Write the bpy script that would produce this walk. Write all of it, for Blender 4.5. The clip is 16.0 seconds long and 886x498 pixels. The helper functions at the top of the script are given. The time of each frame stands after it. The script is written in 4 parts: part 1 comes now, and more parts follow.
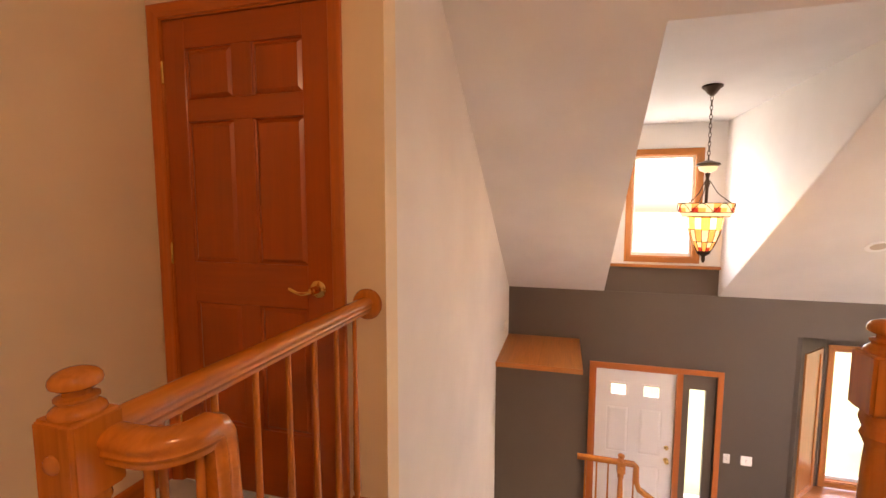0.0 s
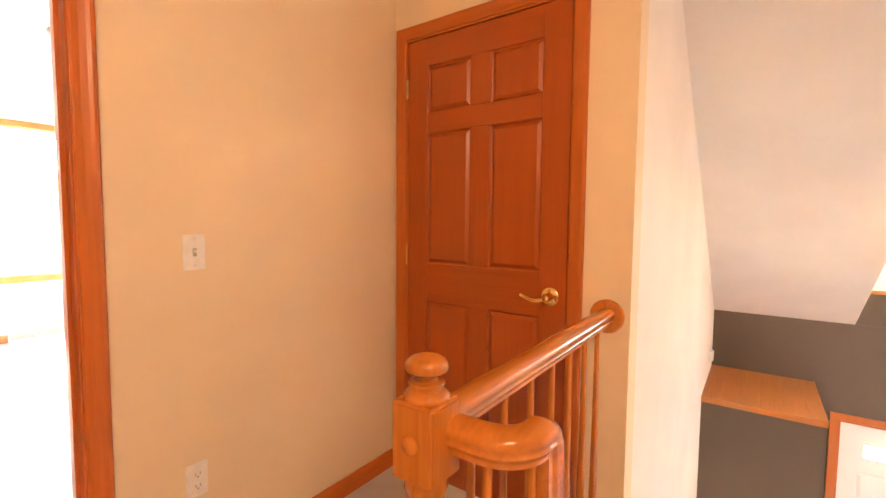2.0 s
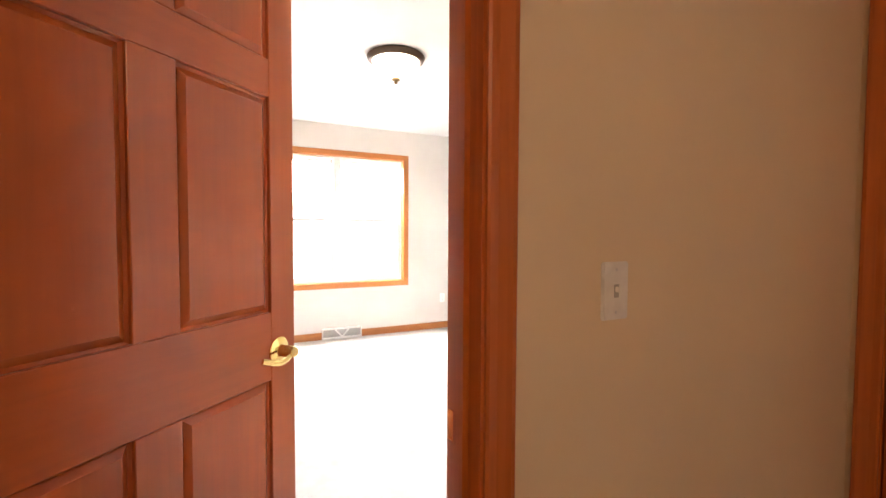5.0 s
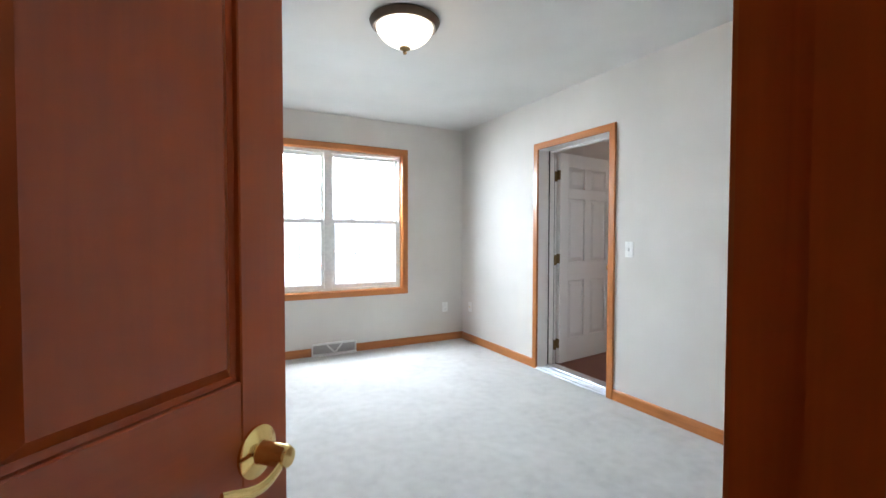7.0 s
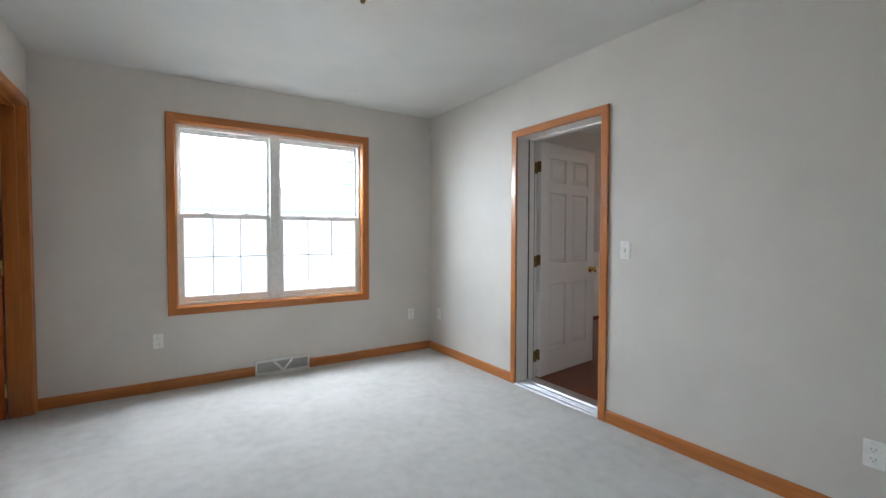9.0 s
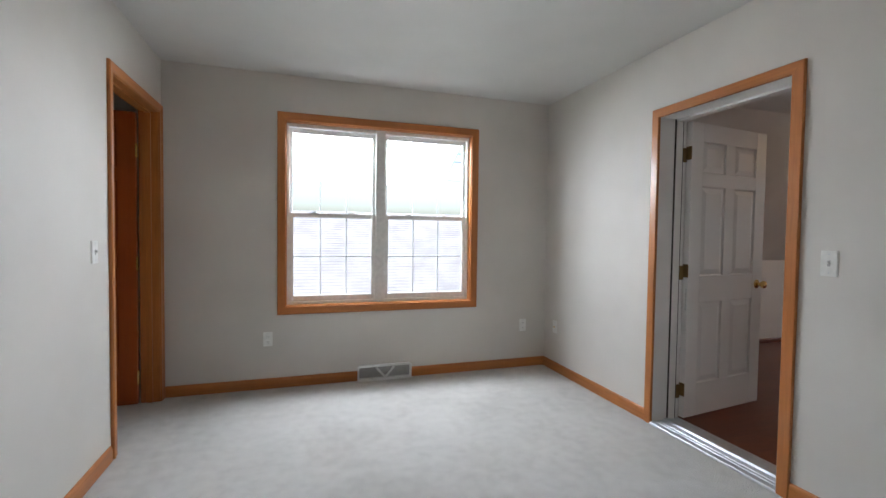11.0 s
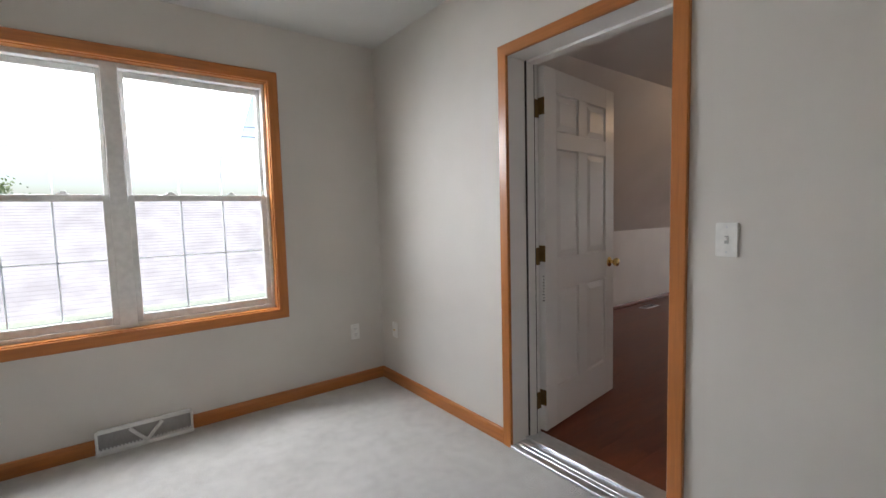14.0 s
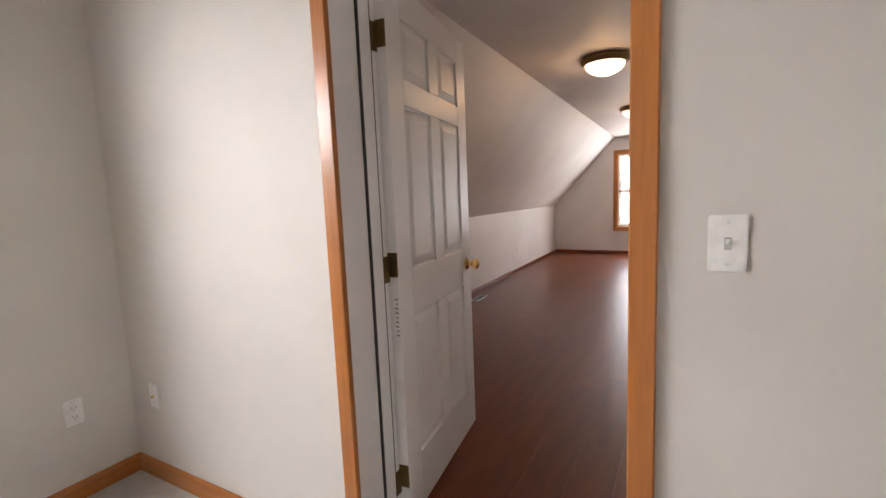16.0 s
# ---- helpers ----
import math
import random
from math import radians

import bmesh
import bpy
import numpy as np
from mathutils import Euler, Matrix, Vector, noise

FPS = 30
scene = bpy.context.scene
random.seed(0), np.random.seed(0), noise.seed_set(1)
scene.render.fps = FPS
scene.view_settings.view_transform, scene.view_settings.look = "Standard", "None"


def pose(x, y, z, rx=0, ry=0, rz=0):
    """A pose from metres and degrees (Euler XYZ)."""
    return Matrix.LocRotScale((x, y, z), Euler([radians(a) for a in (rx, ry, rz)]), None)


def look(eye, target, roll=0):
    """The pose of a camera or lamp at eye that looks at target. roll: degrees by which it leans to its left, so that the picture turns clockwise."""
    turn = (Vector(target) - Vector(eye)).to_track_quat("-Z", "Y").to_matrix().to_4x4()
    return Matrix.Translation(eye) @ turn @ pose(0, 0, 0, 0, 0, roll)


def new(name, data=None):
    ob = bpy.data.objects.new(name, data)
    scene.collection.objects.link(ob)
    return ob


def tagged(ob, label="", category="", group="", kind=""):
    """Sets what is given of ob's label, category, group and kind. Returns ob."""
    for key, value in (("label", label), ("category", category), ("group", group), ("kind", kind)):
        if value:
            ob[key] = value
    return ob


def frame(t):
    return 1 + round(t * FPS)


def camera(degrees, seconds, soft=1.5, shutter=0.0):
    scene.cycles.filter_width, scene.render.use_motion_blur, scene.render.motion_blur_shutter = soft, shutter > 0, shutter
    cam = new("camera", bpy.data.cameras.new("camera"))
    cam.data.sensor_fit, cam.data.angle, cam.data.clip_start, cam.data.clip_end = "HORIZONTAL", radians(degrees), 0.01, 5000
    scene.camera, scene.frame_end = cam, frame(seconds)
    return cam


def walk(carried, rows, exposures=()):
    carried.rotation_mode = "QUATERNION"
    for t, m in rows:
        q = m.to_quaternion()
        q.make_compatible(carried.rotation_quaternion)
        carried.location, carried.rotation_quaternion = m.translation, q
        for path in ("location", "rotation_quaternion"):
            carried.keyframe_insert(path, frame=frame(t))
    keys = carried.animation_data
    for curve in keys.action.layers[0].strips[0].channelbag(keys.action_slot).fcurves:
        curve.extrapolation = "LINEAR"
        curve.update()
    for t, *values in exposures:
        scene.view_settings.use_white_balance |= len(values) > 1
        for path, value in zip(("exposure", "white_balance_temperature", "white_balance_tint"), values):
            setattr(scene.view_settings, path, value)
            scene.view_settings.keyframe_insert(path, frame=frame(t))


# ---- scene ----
cam = camera(90.6, 16.0)
PATH = [
    (0, (0.023, -1.806, 1.300), (1.942, -1.275, 1.115), 0.1),
    (0.5, (0.006, -1.728, 1.281), (1.881, -1.056, 1.107), 0.3),
    (1, (-0.007, -1.651, 1.272), (1.799, -0.809, 1.100), 0.6),
    (1.5, (-0.022, -1.574, 1.269), (1.705, -0.577, 1.113), 0.8),
    (2, (-0.042, -1.489, 1.265), (1.58, -0.326, 1.134), 0.5),
    (2.5, (-0.059, -1.373, 1.256), (1.441, -0.054, 1.156), 0.2),
    (3, (-0.075, -1.275, 1.256), (1.268, 0.205, 1.154), 0.5),
    (3.5, (-0.07, -1.16, 1.256), (1.07, 0.481, 1.165), 0.3),
    (4, (-0.035, -1.029, 1.280), (0.862, 0.758, 1.186), 0.1),
    (4.2, (-0.045, -0.929, 1.280), (0.835, 0.866, 1.188), 0.5),
    (6.3, (-0.032, -0.25, 1.245), (0.858, 1.54, 1.195), -0.2),
    (6.5, (-0.014, -0.172, 1.258), (0.889, 1.612, 1.206), 0.2),
    (7, (0.021, -0.048, 1.253), (0.96, 1.717, 1.192), 0.1),
    (7.5, (0.056, 0.098, 1.261), (1.125, 1.786, 1.193), 0.1),
    (8, (0.095, 0.203, 1.259), (1.267, 1.821, 1.179), -0.2),
    (8.5, (0.174, 0.324, 1.251), (1.339, 1.948, 1.17), 0.1),
    (9, (0.243, 0.431, 1.248), (1.328, 2.111, 1.184), 0.1),
    (9.5, (0.288, 0.526, 1.242), (1.262, 2.271, 1.173), 0.2),
    (10, (0.338, 0.622, 1.263), (1.185, 2.432, 1.188), 1.0),
    (10.2, (0.359, 0.66, 1.261), (1.152, 2.494, 1.188), 1.1),
    (12.3, (0.778, 0.986, 1.266), (1.26, 2.925, 1.185), 0.0),
    (12.5, (0.824, 1.009, 1.264), (1.348, 2.937, 1.17), -0.0),
    (13, (0.864, 1.163, 1.264), (1.639, 3.004, 1.173), -0.8),
    (13.5, (0.949, 1.337, 1.25), (1.954, 3.062, 1.146), -1.0),
    (14, (1.086, 1.546, 1.262), (2.284, 3.14, 1.107), -1.5),
    (14.5, (1.247, 1.728, 1.258), (2.595, 3.195, 1.088), -2.1),
    (15, (1.326, 1.944, 1.276), (2.877, 3.193, 1.09), -2.5),
    (15.5, (1.491, 2.086, 1.255), (3.149, 3.186, 1.045), -2.9),
    (16, (1.69, 2.227, 1.27), (3.429, 3.187, 1.036), -2.4),
]
EXPOSURES = [(0.0, 4.15, 8450, 30), (1.0, 4.6, 8200, 27), (2.5, 5.3, 7700, 22), (3.5, 4.9, 7400, 20), (4.2, 4.45, 7200, 19), (6.3, 2.7, 6550, 13), (7.0, 2.35, 6000, 8), (8.5, 1.9, 6050, 8), (10.0, 1.5, 6200, 10), (12.5, 1.42, 6400, 11), (14.0, 1.38, 6600, 13), (15.0, 1.55, 6900, 17), (16.0, 1.95, 7100, 19)]
walk(cam, [(t, look(eye, target, roll)) for t, eye, target, roll in PATH], EXPOSURES)

# ---- world and light ----
world = bpy.data.worlds.new("world")
scene.world = world
world.use_nodes = True
wn = world.node_tree
sky = wn.nodes.new("ShaderNodeTexSky")
sky.sky_type = "NISHITA"
sky.sun_disc = False
sky.sun_elevation = radians(48)
sky.sun_rotation = radians(200)
sky.dust_density = 4.0
sky.ozone_density = 0.6
wn.links.new(sky.outputs[0], wn.nodes["Background"].inputs[0])
wn.nodes["Background"].inputs[1].default_value = 0.15

sun = new("sun", bpy.data.lights.new("sun", "SUN"))
sun.data.energy = 0.9
sun.data.angle = radians(14)
sun.data.color = (1, 0.96, 0.9)
sun.matrix_world = look((-20, -50, 60), (0, 0, 0))


skylight = new("window_daylight", bpy.data.lights.new("window_daylight", "AREA"))
skylight.data.shape, skylight.data.size, skylight.data.size_y = "RECTANGLE", 1.5, 0.75
skylight.data.energy, skylight.data.color = 24, (0.87, 0.945, 1.0)
skylight.matrix_world = look((1.15, 5.02, 1.95), (1.15, 3.95, 0.0))


gable = new("attic_window_daylight", bpy.data.lights.new("attic_window_daylight", "AREA"))
gable.data.shape, gable.data.size, gable.data.size_y = "RECTANGLE", 1.1, 1.3
gable.data.energy, gable.data.color = 8.0, (0.92, 0.97, 1.0)
gable.matrix_world = look((11.20, 2.785, 1.25), (5.0, 2.785, 1.25))

dormer = new("dormer_window_daylight", bpy.data.lights.new("dormer_window_daylight", "AREA"))
dormer.data.shape, dormer.data.size, dormer.data.size_y = "RECTANGLE", 0.6, 1.1
dormer.data.energy, dormer.data.color = 1.2, (0.74, 0.88, 1.0)
dormer.matrix_world = look((5.80, -2.92, 1.33), (3.0, -2.92, 1.33))


def bulb(name, x, y, z, watts, colour, radius):
    ob = new(name, bpy.data.lights.new(name, "POINT"))
    ob.data.energy, ob.data.color, ob.data.shadow_soft_size = watts, colour, radius
    ob.location = (x, y, z)
    return ob


WARM = (1.0, 0.66, 0.36)
bulb("bulb_bedroom", 1.05, 2.37, 2.39, 0.5, WARM, 0.07)
bulb("bulb_hall", -0.6, -2.35, 2.42, 3.0, (1.0, 0.64, 0.40), 0.09)
bulb("bulb_foyer", 4.08, -2.92, 1.19, 1.6, WARM, 0.06)
bulb("bulb_attic", 5.45, 2.79, 2.16, 1.6, WARM, 0.09)
bulb("bulb_attic_far", 7.85, 2.79, 2.16, 1.3, WARM, 0.09)
can = new("bulb_can", bpy.data.lights.new("bulb_can", "SPOT"))
can.data.energy, can.data.color, can.data.spot_size, can.data.shadow_soft_size = 0.25, WARM, radians(110), 0.05
can.location = (4.66, -4.45, 0.925)

# ---- materials ----
def material(name, rough=0.5, metal=0.0):
    m = bpy.data.materials.new(name)
    m.use_nodes = True
    b = m.node_tree.nodes["Principled BSDF"]
    b.inputs["Roughness"].default_value, b.inputs["Metallic"].default_value = rough, metal
    return m, m.node_tree, b


def node(nt, kind, **sockets):
    n = nt.nodes.new(kind)
    for key, value in sockets.items():
        n.inputs[key].default_value = value
    return n


def coords(nt, scale):
    tc = nt.nodes.new("ShaderNodeTexCoord")
    mp = nt.nodes.new("ShaderNodeMapping")
    mp.inputs["Scale"].default_value = scale
    nt.links.new(tc.outputs["Object"], mp.inputs["Vector"])
    return mp.outputs["Vector"]


def ramp(nt, source, stops):
    r = nt.nodes.new("ShaderNodeValToRGB")
    els = r.color_ramp.elements
    while len(els) < len(stops):
        els.new(0.5)
    for e, (p, c) in zip(els, stops):
        e.position, e.color = p, (*c, 1)
    nt.links.new(source, r.inputs[0])
    return r.outputs[0]


def relief(nt, b, source, strength, distance):
    bp = node(nt, "ShaderNodeBump", Strength=strength, Distance=distance)
    nt.links.new(source, bp.inputs["Height"])
    nt.links.new(bp.outputs[0], b.inputs["Normal"])


def shade(c, k):
    return tuple(min(1, v * k) for v in c)


def painted(name, colour, rough=0.6, scale=260, bump=0.12, mottle=0.05):
    """Rolled or brushed paint: fine orange-peel relief and a faint broad unevenness."""
    m, nt, b = material(name, rough)
    v = coords(nt, (1, 1, 1))
    big = node(nt, "ShaderNodeTexNoise", Scale=1.7, Detail=4.0)
    nt.links.new(v, big.inputs["Vector"])
    nt.links.new(ramp(nt, big.outputs[0], [(0.3, shade(colour, 1 - mottle)), (0.7, shade(colour, 1 + mottle))]), b.inputs["Base Color"])
    fine = node(nt, "ShaderNodeTexNoise", Scale=scale, Detail=3.0)
    nt.links.new(v, fine.inputs["Vector"])
    relief(nt, b, fine.outputs[0], bump, 0.002)
    return m


def wooden(name, colour, axis, rough=0.32, contrast=0.28, fine=70, bump=0.08):
    """Stained and varnished wood with its grain along the given axis."""
    m, nt, b = material(name, rough)
    s = [1.0, 1.0, 1.0]
    s["xyz".index(axis)] = 0.05
    v = coords(nt, s)
    info = nt.nodes.new("ShaderNodeObjectInfo")
    add = nt.nodes.new("ShaderNodeVectorMath")
    shift = nt.nodes.new("ShaderNodeMath")
    shift.operation = "MULTIPLY"
    shift.inputs[1].default_value = 9.0
    nt.links.new(info.outputs["Random"], shift.inputs[0])
    nt.links.new(v, add.inputs[0])
    nt.links.new(shift.outputs[0], add.inputs[1])
    g1 = node(nt, "ShaderNodeTexNoise", Scale=fine, Detail=6.0, Distortion=0.6)
    g2 = node(nt, "ShaderNodeTexNoise", Scale=9.0, Detail=3.0, Distortion=1.2)
    for g in (g1, g2):
        nt.links.new(add.outputs[0], g.inputs["Vector"])
    mix = nt.nodes.new("ShaderNodeMix")
    mix.inputs[0].default_value = 0.45
    nt.links.new(g1.outputs[0], mix.inputs[2])
    nt.links.new(g2.outputs[0], mix.inputs[3])
    c = ramp(nt, mix.outputs[0], [(0.32, shade(colour, 1 - contrast)), (0.5, colour), (0.68, shade(colour, 1 + contrast * 0.8))])
    nt.links.new(c, b.inputs["Base Color"])
    if bump:
        relief(nt, b, g1.outputs[0], bump, 0.001)
    b.inputs["Coat Weight"].default_value = 0.25
    b.inputs["Coat Roughness"].default_value = 0.2
    return m


def plain(name, colour, rough=0.4, metal=0.0):
    m, nt, b = material(name, rough, metal)
    v = coords(nt, (1, 1, 1))
    n = node(nt, "ShaderNodeTexNoise", Scale=30.0, Detail=3.0)
    nt.links.new(v, n.inputs["Vector"])
    nt.links.new(ramp(nt, n.outputs[0], [(0.3, shade(colour, 0.92)), (0.7, shade(colour, 1.06))]), b.inputs["Base Color"])
    return m


def glowing(name, colour, strength, base=(0.8, 0.78, 0.72)):
    m, nt, b = material(name, 0.3)
    b.inputs["Base Color"].default_value = (*base, 1)
    b.inputs["Emission Color"].default_value = (*colour, 1)
    b.inputs["Emission Strength"].default_value = strength
    return m


WALL_HALL = painted("hall_wall_paint", (0.79, 0.655, 0.465))
WALL_BED = painted("bedroom_wall_paint", (0.64, 0.605, 0.56))
WALL_WHITE = painted("white_wall_paint", (0.80, 0.77, 0.73))
WALL_GREY = painted("grey_wall_paint", (0.105, 0.077, 0.053))
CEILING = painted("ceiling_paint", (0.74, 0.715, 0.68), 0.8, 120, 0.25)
# the same white ceiling paint, darkened in colour for the bedroom's dimmer light
CEILING_DIM = painted("ceiling_paint_dimmed", (0.64, 0.63, 0.605), 0.8, 120, 0.25)
WALL_ATTIC = painted("attic_wall_paint", (0.78, 0.75, 0.72))
WHITE = painted("white_gloss_paint", (0.82, 0.80, 0.78), 0.28, 90, 0.03, 0.02)
VINYL = plain("white_vinyl", (0.80, 0.80, 0.78), 0.35)
MUNTIN = plain("white_grille_bar", (0.85, 0.87, 0.88), 0.6)
MUNTIN.node_tree.nodes["Principled BSDF"].inputs["Transmission Weight"].default_value = 0.55
PLASTIC = plain("white_plastic", (0.82, 0.81, 0.78), 0.3)
# shadow grey: colours in the shade round toggles and in socket slots
SHADE = plain("shadow_grey", (0.42, 0.41, 0.40), 0.4)
DARK = plain("dark_slot", (0.03, 0.028, 0.025), 0.6)
BRASS = plain("polished_brass", (0.83, 0.60, 0.24), 0.16, 1.0)
OLD_BRASS = plain("antique_brass", (0.24, 0.16, 0.07), 0.35, 1.0)
BRONZE = plain("dark_bronze", (0.09, 0.06, 0.04), 0.4, 0.8)
STEEL = plain("brushed_aluminium", (0.72, 0.73, 0.75), 0.35, 1.0)
RUBBER = plain("weatherstrip_rubber", (0.05, 0.045, 0.04), 0.7)
DOOR_Z = wooden("stained_fir_upright", (0.39, 0.076, 0.008), "z", 0.36, 0.10)
DOOR_X = wooden("stained_fir_level", (0.39, 0.076, 0.008), "x", 0.36, 0.10)
OAK_X = wooden("oak_trim_x", (0.46, 0.16, 0.036), "x", 0.34, 0.22)
OAK_Y = wooden("oak_trim_y", (0.46, 0.16, 0.036), "y", 0.34, 0.22)
OAK_Z = wooden("oak_trim_z", (0.46, 0.16, 0.036), "z", 0.34, 0.22)
FIR_X = wooden("hall_trim_x", (0.50, 0.125, 0.018), "x", 0.34, 0.16)
FIR_Y = wooden("hall_trim_y", (0.50, 0.125, 0.018), "y", 0.34, 0.16)
FIR_Z = wooden("hall_trim_z", (0.50, 0.125, 0.018), "z", 0.34, 0.16)
RAIL_X = wooden("rail_oak_x", (0.50, 0.165, 0.026), "x", 0.2, 0.22)
RAIL_Z = wooden("rail_oak_z", (0.50, 0.165, 0.026), "z", 0.2, 0.22)
OPAL = glowing("opal_glass_lit", (1.0, 0.86, 0.66), 0.5)
OPAL_HALL = glowing("opal_glass_hall", (1.0, 0.72, 0.42), 0.3)
LEADED = glowing("amber_art_glass", (1.0, 0.52, 0.14), 0.05, (0.8, 0.45, 0.15))
LEADED_PALE = glowing("cream_art_glass", (1.0, 0.78, 0.42), 0.06, (0.8, 0.7, 0.5))
LEADED_RED = glowing("red_art_glass", (0.9, 0.08, 0.04), 0.03, (0.5, 0.05, 0.03))
LEADING = plain("dark_leading", (0.05, 0.035, 0.025), 0.5, 0.6)
FROST = glowing("can_lens", (1.0, 0.70, 0.40), 0.004, (0.5, 0.4, 0.3))

GLASS, gnt, gb = material("window_glass", 0.0)
gb.inputs["Transmission Weight"].default_value = 1.0
gb.inputs["IOR"].default_value = 1.02
gb.inputs["Base Color"].default_value = (1, 1, 1, 1)


def carpeted():
    m, nt, b = material("beige_carpet", 0.95)
    v = coords(nt, (1, 1, 1))
    big = node(nt, "ShaderNodeTexNoise", Scale=2.2, Detail=5.0, Distortion=0.8)
    mid = node(nt, "ShaderNodeTexNoise", Scale=14.0, Detail=4.0)
    tuft = node(nt, "ShaderNodeTexNoise", Scale=420.0, Detail=2.0)
    for n in (big, mid, tuft):
        nt.links.new(v, n.inputs["Vector"])
    m1 = nt.nodes.new("ShaderNodeMix")
    m1.inputs[0].default_value = 0.5
    nt.links.new(big.outputs[0], m1.inputs[2])
    nt.links.new(mid.outputs[0], m1.inputs[3])
    m2 = nt.nodes.new("ShaderNodeMix")
    m2.inputs[0].default_value = 0.35
    nt.links.new(m1.outputs[0], m2.inputs[2])
    nt.links.new(tuft.outputs[0], m2.inputs[3])
    nt.links.new(ramp(nt, m2.outputs[0], [(0.36, (0.60, 0.57, 0.53)), (0.5, (0.73, 0.70, 0.66)), (0.64, (0.81, 0.78, 0.74))]), b.inputs["Base Color"])
    relief(nt, b, m2.outputs[0], 0.9, 0.03)
    b.inputs["Sheen Weight"].default_value = 0.3
    return m


CARPET = carpeted()


def laminated():
    """Cherry laminate: strips of differing tone along each plank, fine grain, a satin wear layer."""
    m, nt, b = material("cherry_laminate", 0.2)
    b.inputs["Specular IOR Level"].default_value = 0.38
    info = nt.nodes.new("ShaderNodeObjectInfo")
    strip = node(nt, "ShaderNodeTexNoise", Scale=1.0, Detail=2.0)
    grain = node(nt, "ShaderNodeTexNoise", Scale=1.0, Detail=5.0)
    nt.links.new(coords(nt, (2.2, 15.0, 1.0)), strip.inputs["Vector"])
    nt.links.new(coords(nt, (6.0, 150.0, 1.0)), grain.inputs["Vector"])
    m1 = nt.nodes.new("ShaderNodeMix")
    m1.inputs[0].default_value = 0.4
    nt.links.new(strip.outputs[0], m1.inputs[2])
    nt.links.new(grain.outputs[0], m1.inputs[3])
    m2 = nt.nodes.new("ShaderNodeMix")
    m2.inputs[0].default_value = 0.16
    nt.links.new(m1.outputs[0], m2.inputs[2])
    nt.links.new(info.outputs["Random"], m2.inputs[3])
    nt.links.new(ramp(nt, m2.outputs[0], [(0.3, (0.12, 0.024, 0.008)), (0.5, (0.165, 0.036, 0.011)), (0.7, (0.22, 0.054, 0.017))]), b.inputs["Base Color"])
    rough = nt.nodes.new("ShaderNodeMapRange")
    rough.inputs["To Min"].default_value, rough.inputs["To Max"].default_value = 0.285, 0.35
    nt.links.new(strip.outputs[0], rough.inputs["Value"])
    nt.links.new(rough.outputs[0], b.inputs["Roughness"])
    return m


LAMINATE = laminated()

# ---- builders ----
def mesh(name, bm, mat, smooth=False):
    me = bpy.data.meshes.new(name)
    bmesh.ops.recalc_face_normals(bm, faces=bm.faces)
    bm.to_mesh(me)
    bm.free()
    for m in (mat if isinstance(mat, (list, tuple)) else (mat,)):
        me.materials.append(m)
    if smooth:
        for p in me.polygons:
            p.use_smooth = True
        me.set_sharp_from_angle(angle=radians(38))
    return me


def part(name, bm, mat, parent, label="", smooth=False):
    ob = new(name, mesh(name, bm, mat, smooth))
    ob.parent = parent
    return tagged(ob, label)


LEVEL = 0.0     # height of the datum that the following things are built from


def setting(name, bm, mat, label, category, smooth=False):
    ob = tagged(new(name, mesh(name, bm, mat, smooth)), label, category, kind="structure")
    ob.location.z = LEVEL
    return ob


def thing(name, label, category, m=None, group="", kind=""):
    ob = new(name)
    ob.empty_display_size = 0.1
    ob.matrix_world = pose(0, 0, LEVEL) @ (m if m is not None else pose(0, 0, 0))
    return tagged(ob, label, category, group, kind)


def box(bm, x0, x1, y0, y1, z0, z1, bevel=0.0, seg=1):
    vs = bmesh.ops.create_cube(bm, size=1)["verts"]
    for v in vs:
        v.co = (x0 + (v.co.x + 0.5) * (x1 - x0), y0 + (v.co.y + 0.5) * (y1 - y0), z0 + (v.co.z + 0.5) * (z1 - z0))
    if bevel:
        es = {e for v in vs for e in v.link_edges}
        bmesh.ops.bevel(bm, geom=list(es), offset=bevel, segments=seg, affect="EDGES")
    return bm


def boxes(*args, bevel=0.0):
    bm = bmesh.new()
    for a in args:
        box(bm, *a, bevel=bevel)
    return bm


def lathe(profile, n=32, axis="z"):
    """A turned shape from (radius, height) pairs."""
    bm = bmesh.new()
    rings = []
    for r, h in profile:
        ring = []
        for i in range(n):
            a = 2 * math.pi * i / n
            p = (r * math.cos(a), r * math.sin(a), h)
            ring.append(bm.verts.new({"z": p, "x": (p[2], p[0], p[1]), "y": (p[0], p[2], p[1])}[axis]))
        rings.append(ring)
    for a, b in zip(rings, rings[1:]):
        for i in range(n):
            bm.faces.new((a[i], a[(i + 1) % n], b[(i + 1) % n], b[i]))
    for ring in (rings[0], rings[-1]):
        bm.faces.new(ring)
    return bm


def sweep(points, section, ups=None):
    """A section of (across, up) pairs carried along a line of points; across lies level."""
    bm = bmesh.new()
    pts = [Vector(p) for p in points]
    rings = []
    side = None
    for i, p in enumerate(pts):
        d = (pts[min(i + 1, len(pts) - 1)] - pts[max(i - 1, 0)]).normalized()
        flat = Vector((d.y, -d.x, 0))
        if flat.length > 0.02:
            side = flat.normalized()
        up = side.cross(d).normalized()
        rings.append([bm.verts.new(p + side * a + up * u) for a, u in section])
    n = len(section)
    for a, b in zip(rings, rings[1:]):
        for i in range(n):
            bm.faces.new((a[i], a[(i + 1) % n], b[(i + 1) % n], b[i]))
    bm.faces.new(rings[0])
    bm.faces.new(rings[-1])
    return bm


